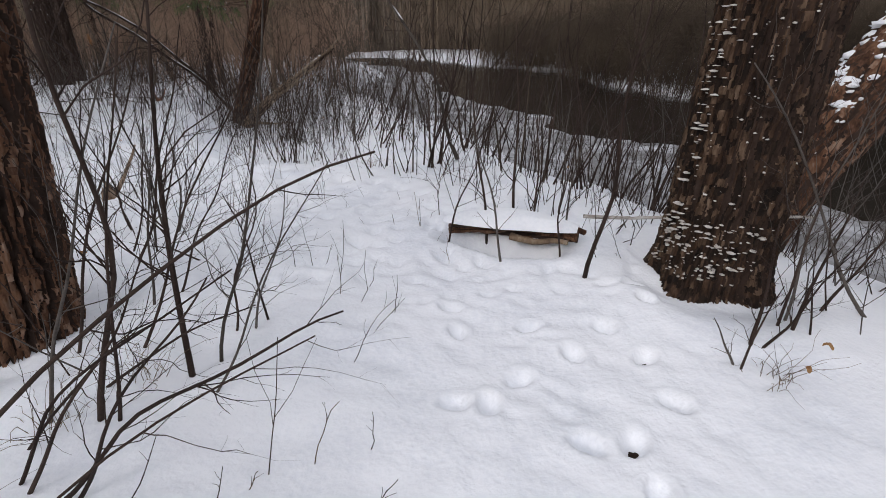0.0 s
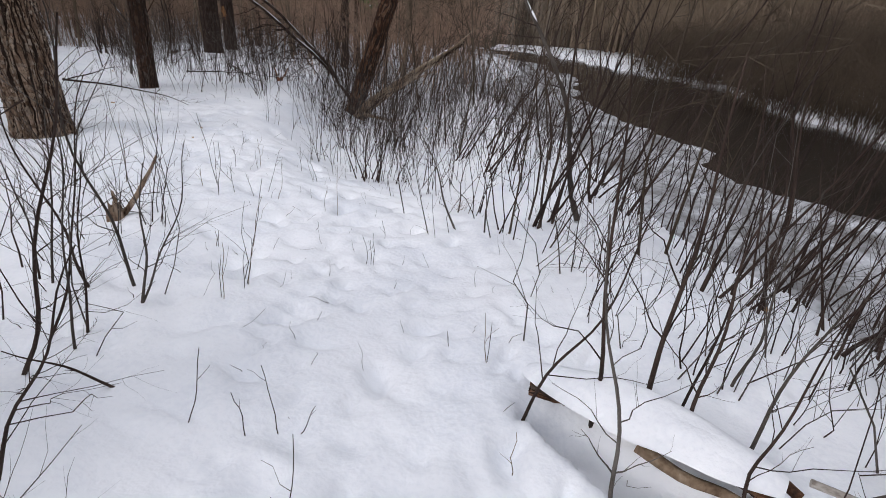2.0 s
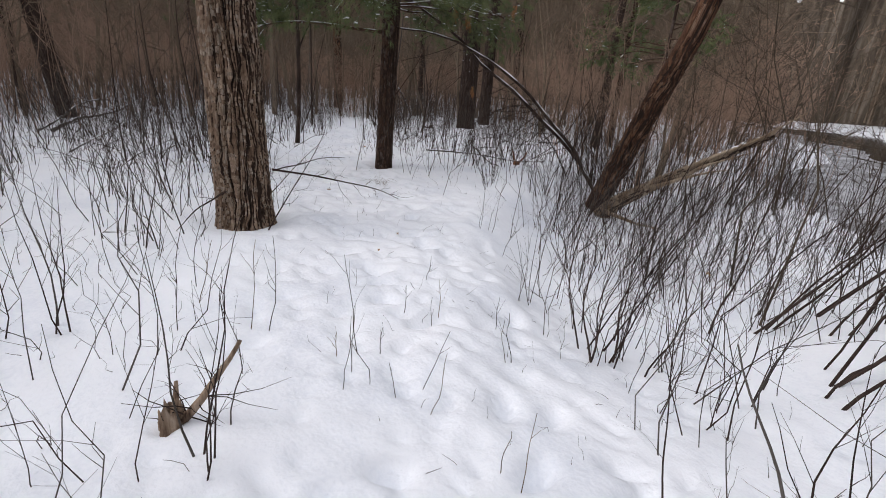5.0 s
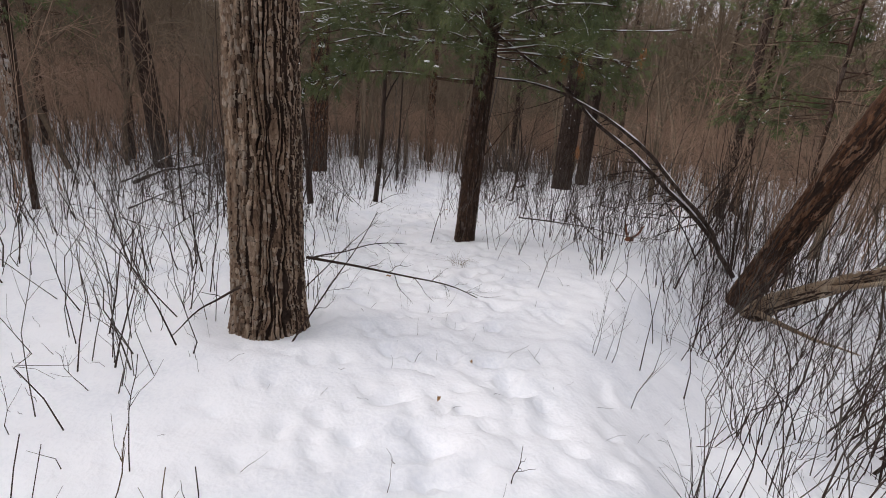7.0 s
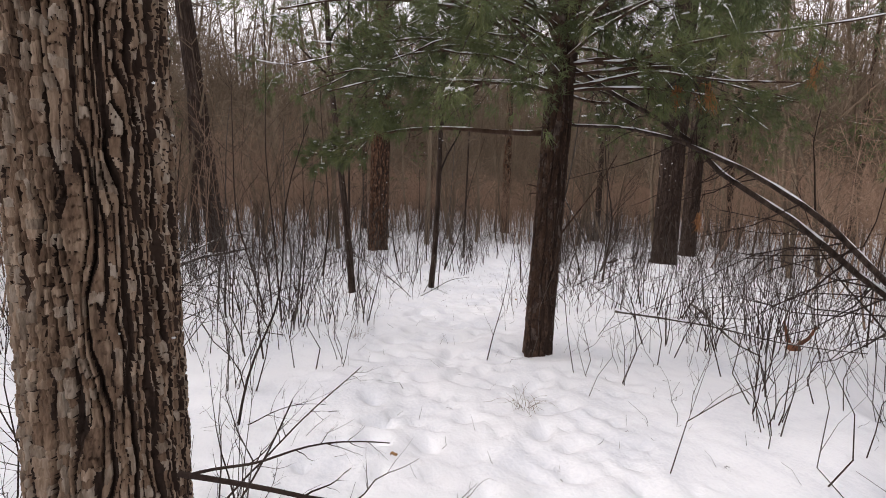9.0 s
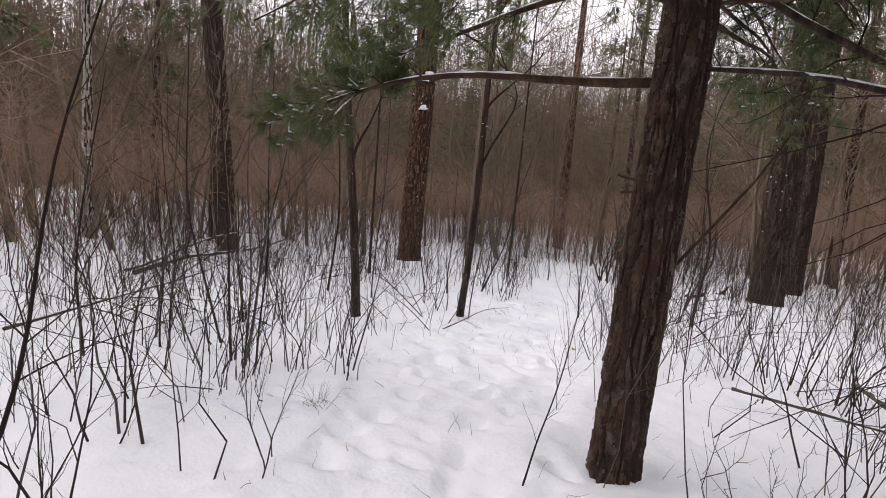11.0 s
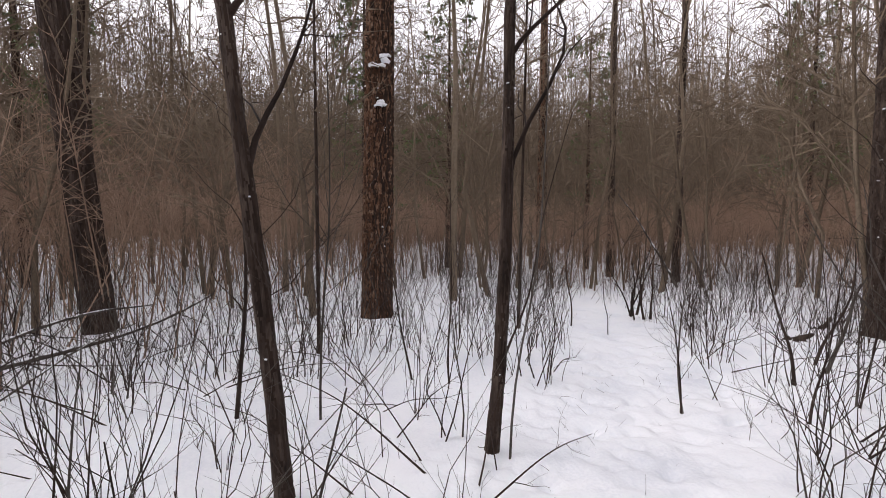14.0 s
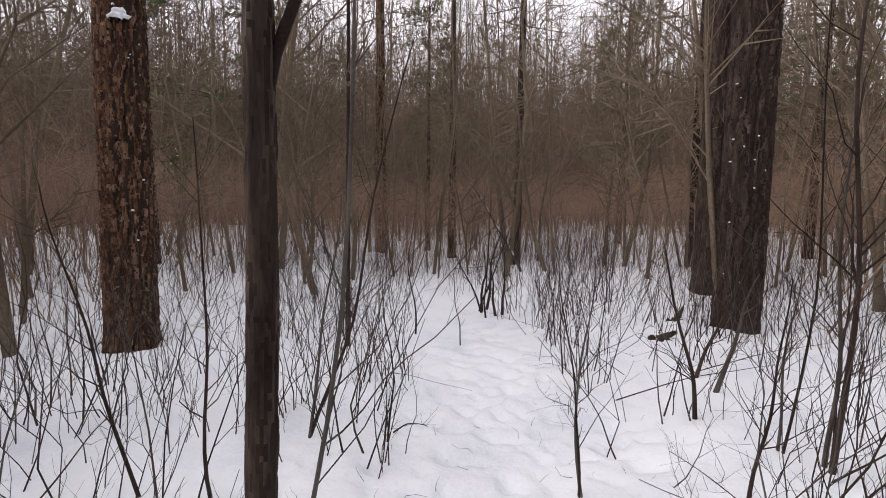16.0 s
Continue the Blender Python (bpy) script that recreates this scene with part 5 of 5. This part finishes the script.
for k, (x, y, z) in enumerate(((-6.73, 7.76, 0.15), (-4.7, 7.1, 0.02), (1.9, 2.15, 0.08), (1.75, 2.05, 0.02), (-10.6, 11.1, 0.03), (-2.6, 3.4, 0.02), (-3.2, 10.3, 0.1), (-2.2, 9.2, 0.1), (-5.0, 7.6, 0.02), (-9.35, 10.6, 1.35), (1.3, 4.9, 0.25))):
    g = np.random.default_rng(500 + k)
    u, v = np.meshgrid(np.linspace(-1, 1, 7), np.linspace(-1, 1, 5))
    w = np.sqrt(np.clip(1 - u ** 2, 0.01, 1))
    p = np.stack([u * 0.024, v * w * 0.012, 0.014 * v ** 2 + 0.008 * np.sin(u * 3 + k)], -1).reshape(-1, 3)
    q = (np.arange(4)[:, None] * 7 + np.arange(6)[None]).reshape(-1)
    ob = tagged(new("leaf", mesh_arrays("leaf", p, np.stack([q, q + 1, q + 8, q + 7], -1), None, dead_leaf)), "curled brown dead leaf on the snow", "leaf", "dead leaves")
    ob.matrix_world = pose(x, y, max(z, gz(x, y) + 0.006 if z < 0.05 else z), g.uniform(-25, 25), g.uniform(-25, 25), g.uniform(0, 360))

# ---------------------------------------------------------------- undergrowth
VIEW = (-6.5, 7.5)


def scatter(n, x0, x1, y0, y1, g):
    return g.uniform(x0, x1, n), g.uniform(y0, y1, n)


def clear_of_trunks(x, y, m=0.12):
    ok = np.ones(len(x), bool)
    for tx, ty, r in TRUNKS:
        ok &= np.hypot(x - tx, y - ty) > r + m
    return ok


# shrubs of whips: a few kinds, each copied
g = np.random.default_rng(21)
kinds = []
for k in range(9):
    ob = tagged(new("shrub"), "thin bare whips rising in a loose clump from snow", "shrub", "whip shrubs")
    n = int(g.integers(3, 7))
    for j in range(n):
        hh = g.uniform(0.6, 1.7)
        b = np.array([(g.normal() * 0.10, g.normal() * 0.10, -0.06)])
        P, R = stems(b, b + np.array([(g.normal() * 0.16 * hh, g.normal() * 0.16 * hh, hh)]), 7, 0.035, g, 0.0035 + 0.004 * hh * g.uniform(0.5, 1), 0.0013)
        P2, R2 = offshoots(P, R, int(g.integers(3, 8)), 0.25, 0.95, (0.12, 0.38), 4, g, 0.5, 0.9, 0.04, 0.6, 0.4)
        P3, R3 = offshoots(P2, R2, 2, 0.3, 1, (0.25, 0.5), 3, g, 0.6, 0.9, 0.03, 0.7)
        part("stem", tube_mesh("stem", [(P, R, 4), (P2, R2, 3), (P3, R3, 3)], stem_grey if (k + j) % 4 == 0 else stem_dark), ob)
    kinds.append(ob)
x, y = scatter(6000, -17.5, 4, 1.5, 18, g)
d, s = off_trail(x, y), to_river(x, y)
first = x > -6.0
want = np.where(first, 0.10 * smooth(1.2, 2.4, d) + 0.25 * smooth(-8.5, -6.5, s) * smooth(0.7, 1.6, d), 0.42 * smooth(0.55, 1.3, d))
clearing = (x > -8.6) & (x < -4.0) & (y > 6.5) & (y < 10.5)
want = np.where(clearing, want * 0.25, want)
ok = (g.random(6000) < want * 0.9) & (s < -2.4) & clear_of_trunks(x, y, 0.15) & (np.hypot(x - 1.2, y - 2.2) > 1.6) & (np.hypot(x - 0.6, y - 4.0) > 0.8)
idx = np.nonzero(ok)[0][:280]
zz = ground(x, y)
for c, i in enumerate(idx):
    m = Matrix.LocRotScale((x[i], y[i], zz[i]), Euler((0, 0, g.uniform(0, 6.28))), Vector((1, 1, 1)) * g.uniform(0.7, 1.15))
    if c < len(kinds):
        kinds[c].matrix_basis = m
    else:
        copy_thing(kinds[c % len(kinds)], m)

# single whips beyond counting
g = np.random.default_rng(22)
x, y = scatter(38000, -26, 6, -1, 24, g)
d, s = off_trail(x, y), to_river(x, y)
first = x > -6.0
patch = smooth(-0.3, 0.5, vnoise(x * 0.7, y * 0.7, 31))
want = np.where(first, (0.13 * smooth(0.9, 2.2, d) + 0.16 * smooth(2.6, 4.5, d) + 0.25 * smooth(-8.2, -6, s) * smooth(0.9, 1.8, d) * patch) * (0.4 + patch), 0.25 * smooth(0.5, 1.3, d) * (0.35 + patch))
clearing = (x > -8.8) & (x < -3.5) & (y > 6.3) & (y < 10.8)
want = np.where(clearing, want * 0.3, want)
ok = (g.random(38000) < want) & (s < -2.2) & clear_of_trunks(x, y, 0.05) & (np.hypot(x - 1.0, y - 2.0) > 1.5) & (np.hypot(x - 0.6, y - 3.9) > 0.7) & (d > 0.35)
x, y = x[ok], y[ok]
n = len(x)
b = np.stack([x, y, ground(x, y) - 0.04], -1)
hh = g.uniform(0.25, 1.0, n) ** 1.3 * np.where(x > -6.0, 1.25, 1.7) + 0.15
hh = hh * np.where(to_river(x, y) > -7, 1.25, 1.0)
P, R = stems(b, b + np.stack([g.normal(size=n) * 0.24 * hh, g.normal(size=n) * 0.24 * hh, hh], -1), 6, 0.075, g, 0.0020 + 0.0030 * hh * g.uniform(0.5, 1.2, n), 0.0011)
P2, R2 = offshoots(P, R, 4, 0.2, 0.95, (0.15, 0.5), 3, g, 0.6, 0.85, 0.08, 0.65, 0.4)
half = n // 2
tagged(new("undergrowth", tube_mesh("undergrowth", [(P[:half], R[:half], 3), (P2[:half * 4], R2[:half * 4], 3)], stem_dark)), "countless thin dark whips standing in the snow", "undergrowth", kind="stuff")
tagged(new("undergrowth", tube_mesh("undergrowth", [(P[half:], R[half:], 3), (P2[half * 4:], R2[half * 4:], 3)], stem_grey)), "countless thin grey whips standing in the snow", "undergrowth", kind="stuff")

# bits of twig and dry stalk that poke out of the trodden snow
g = np.random.default_rng(27)
x, y = scatter(9000, -14, 1.5, 3.5, 14, g)
ok = (g.random(9000) < 0.13) & (off_trail(x, y) < 3.2) & (to_river(x, y) < -3) & clear_of_trunks(x, y, 0.03)
x, y = x[ok], y[ok]
n = len(x)
b = np.stack([x, y, ground(x, y) - 0.01], -1)
e = b + np.stack([g.normal(size=n) * 0.06, g.normal(size=n) * 0.06, g.uniform(0.01, 0.15, n)], -1)
P, R = stems(b, e, 4, 0.08, g, g.uniform(0.0012, 0.003, n), 0.0008)
tagged(new("twig_litter", tube_mesh("twig_litter", [(P, R, 3)], stem_dark)), "bits of dark twig poking out of trodden snow", "twigs", kind="stuff")

# dense brown brush behind
g = np.random.default_rng(23)
x, y = scatter(90000, -40, 24, -12, 46, g)
d, s = off_trail(x, y), to_river(x, y)
far = np.hypot(x - VIEW[0], y - VIEW[1])
want = 0.14 * smooth(4.4, 8.5, d) * smooth(30, 16, far)
want = np.where((x > -2.5) & (y < 5.5) & (s < 5), 0, want)
want = np.maximum(want, 0.03 * smooth(-5.0, -3.8, s) * (s < -1.4) * (y > 5))
want = np.maximum(want, 0.9 * smooth(9.6, 10.2, s) * smooth(17, 13, s) * (y > 4))
ok = (g.random(90000) < want) & ((s < -1.6) | (s > 9.6)) & (y > -0.4 * x - 12) & clear_of_trunks(x, y)
x, y = x[ok], y[ok]
n = len(x)
b = np.stack([x, y, lie(x, y) - 0.05], -1)
hh = g.uniform(1.6, 4.2, n)
P, R = stems(b, b + np.stack([g.normal(size=n) * 0.17 * hh, g.normal(size=n) * 0.17 * hh, hh], -1), 4, 0.04, g, 0.005 + 0.004 * hh * g.uniform(0.3, 1.2, n), 0.003)
P2, R2 = offshoots(P, R, 8, 0.42, 1.0, (0.20, 0.48), 2, g, 0.75, 0.65, 0.06, 0.6, 0.6)
P3, R3 = offshoots(P2, R2, 3, 0.2, 1.0, (0.3, 0.7), 2, g, 0.8, 0.7, 0.05, 0.9, 0.7)
# brush along the river takes the shaded copy of the brown
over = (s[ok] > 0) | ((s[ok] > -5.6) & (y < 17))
for keep, mat, label in ((~over, brush_brown, "dense brown tangle of bare brush"), (over, brush_olive_shaded, "brown shrubs lining the river banks, coloured darker than the other brush")):
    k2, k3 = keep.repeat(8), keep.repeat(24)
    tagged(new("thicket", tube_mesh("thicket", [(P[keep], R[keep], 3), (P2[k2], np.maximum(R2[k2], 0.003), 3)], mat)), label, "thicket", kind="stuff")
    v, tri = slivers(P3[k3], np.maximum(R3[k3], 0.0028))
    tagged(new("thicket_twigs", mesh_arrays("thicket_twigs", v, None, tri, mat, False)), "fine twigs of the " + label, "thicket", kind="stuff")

# fine far brush, a sliver a twig
g = np.random.default_rng(26)
x, y = scatter(60000, -52, 36, -26, 58, g)
far, s = np.hypot(x - VIEW[0], y - VIEW[1]), to_river(x, y)
ok = (g.random(60000) < smooth(15, 26, far) * smooth(52, 40, far)) & ((s < -4) | (s > 10.0)) & (y > -0.5 * x - 20) & (off_trail(x, y) > 6) & ~((x > -3) & (y < 8) & (s < 5))
x, y = x[ok], y[ok]
n = len(x)
at = np.stack([x, y, lie(x, y) + 0.3 * g.random(n)], -1)
v1, t1 = needles(at, np.tile([0.0, 0.0, 1.0], (n, 1)), 1, 2.6, 0.006, g, 0.14)
at2 = at + np.stack([g.normal(size=n) * 0.2, g.normal(size=n) * 0.2, g.uniform(1.1, 3.0, n)], -1)
v2, t2 = needles(at2, np.tile([0.0, 0.0, 0.5], (n, 1)), 8, 0.9, 0.006, g, 0.6)
over = s[ok] > 0
for v, per in ((v1, 1), (v2, 8)):
    for keep, mat, label in ((~over, brush_brown, "hazy brown far brush of countless twigs"), (over, brush_olive_shaded, "brush beyond the river, coloured darker than the rest")):
        w = v.reshape(n, per * 3, 3)[keep].reshape(-1, 3)
        tagged(new("far_brush", mesh_arrays("far_brush", w, None, np.arange(len(w)).reshape(-1, 3), mat, False)), label, "brush", kind="stuff")

# bare woods behind
g = np.random.default_rng(24)
x, y = scatter(6000, -70, 40, -28, 75, g)
far, s, d = np.hypot(x - VIEW[0], y - VIEW[1]), to_river(x, y), off_trail(x, y)
ok = (g.random(6000) < 0.62 * smooth(9, 16, far) * smooth(60, 40, far)) & ((s < -3) | (s > 14)) & (d > 3.0) & (y > -0.5 * x - 22) & ~((x > -3) & (y < 8) & (s < 5))
x, y = x[ok], y[ok]
n = len(x)
b = np.stack([x, y, lie(x, y) - 0.1], -1)
hh = g.uniform(5, 16, n)
P, R = stems(b, b + np.stack([g.normal(size=n) * 0.09 * hh, g.normal(size=n) * 0.09 * hh, hh], -1), 6, 0.03, g, 0.018 + 0.007 * hh * g.uniform(0.1, 1.0, n) ** 1.5, 0.012)
P2, R2 = offshoots(P, R, 13, 0.15, 1.0, (0.12, 0.36), 3, g, 0.6, 0.8, 0.05, 0.42, 0.3)
P3, R3 = offshoots(P2, R2, 7, 0.15, 1.0, (0.4, 0.95), 2, g, 0.7, 0.8, 0.05, 0.6, 0.6)
tagged(new("far_woods", tube_mesh("far_woods", [(P, R, 5), (P2, R2, 3)], wood_grey)), "grey leafless woods behind the brush", "woods", kind="stuff")
P4, R4 = offshoots(P3, R3, 2, 0.2, 1.0, (0.3, 0.7), 2, g, 0.8, 0.7, 0.05, 0.8, 0.6)
v, tri = slivers(np.concatenate([P3, P4]), np.maximum(np.concatenate([R3, R4]), 0.0092))
tagged(new("far_twigs", mesh_arrays("far_twigs", v, None, tri, wood_grey, False)), "fine grey twigs of the leafless woods", "woods", kind="stuff")
# treetops in the distance, thin against the sky
x, y = scatter(10500, -90, 76, -76, 90, g)
far, s = np.hypot(x - VIEW[0], y - VIEW[1]), to_river(x, y)
ok = (far > 42) & (far < 82) & ((s < -6) | (s > 16))
x, y = x[ok], y[ok]
n = len(x)
at = np.stack([x, y, np.zeros(n)], -1)
v1, t1 = needles(at, np.tile([0.0, 0.0, 1.0], (n, 1)), 1, 19.0, 0.16, g, 0.03)
at2 = np.repeat(at, 26, 0) + np.stack([g.normal(size=n * 26) * 1.1, g.normal(size=n * 26) * 1.1, 2.0 + 15.0 * g.random(n * 26) ** 1.2], -1)
v2, t2 = needles(at2, np.tile([0.0, 0.0, 0.8], (n * 26, 1)), 3, 2.6, 0.026, g, 0.5)
tagged(new("far_treetops", mesh_arrays("far_treetops", np.concatenate([v1, v2]), None, np.concatenate([t1, t2 + len(v1)]), wood_grey, False)), "bare treetops of the distant woods", "woods", kind="stuff")

# the wooded distance that closes the view all round
ang = np.linspace(0, 2 * np.pi, 1441)[:-1]
top = 15.0 + 1.5 * vnoise(ang * 9, ang * 0, 41) + 2.0 * vnoise(ang * 60, ang * 0, 42) + 1.2 * hash2(np.arange(1440), 5)
rad = 84 + 2.0 * vnoise(ang * 40, ang * 0, 43)
ring = np.stack([VIEW[0] + np.cos(ang) * rad, VIEW[1] + np.sin(ang) * rad], -1)
v = np.concatenate([np.column_stack([ring, np.full(1440, -3.0)]), np.column_stack([ring, top + 1.5])])
i, j = np.arange(1440), (np.arange(1440) + 1) % 1440
tagged(new("backdrop", mesh_arrays("backdrop", v, np.stack([i, j, j + 1440, i + 1440], -1), None, wooded_distance, False)), "brown wooded skyline in the distance", "woods", kind="structure")
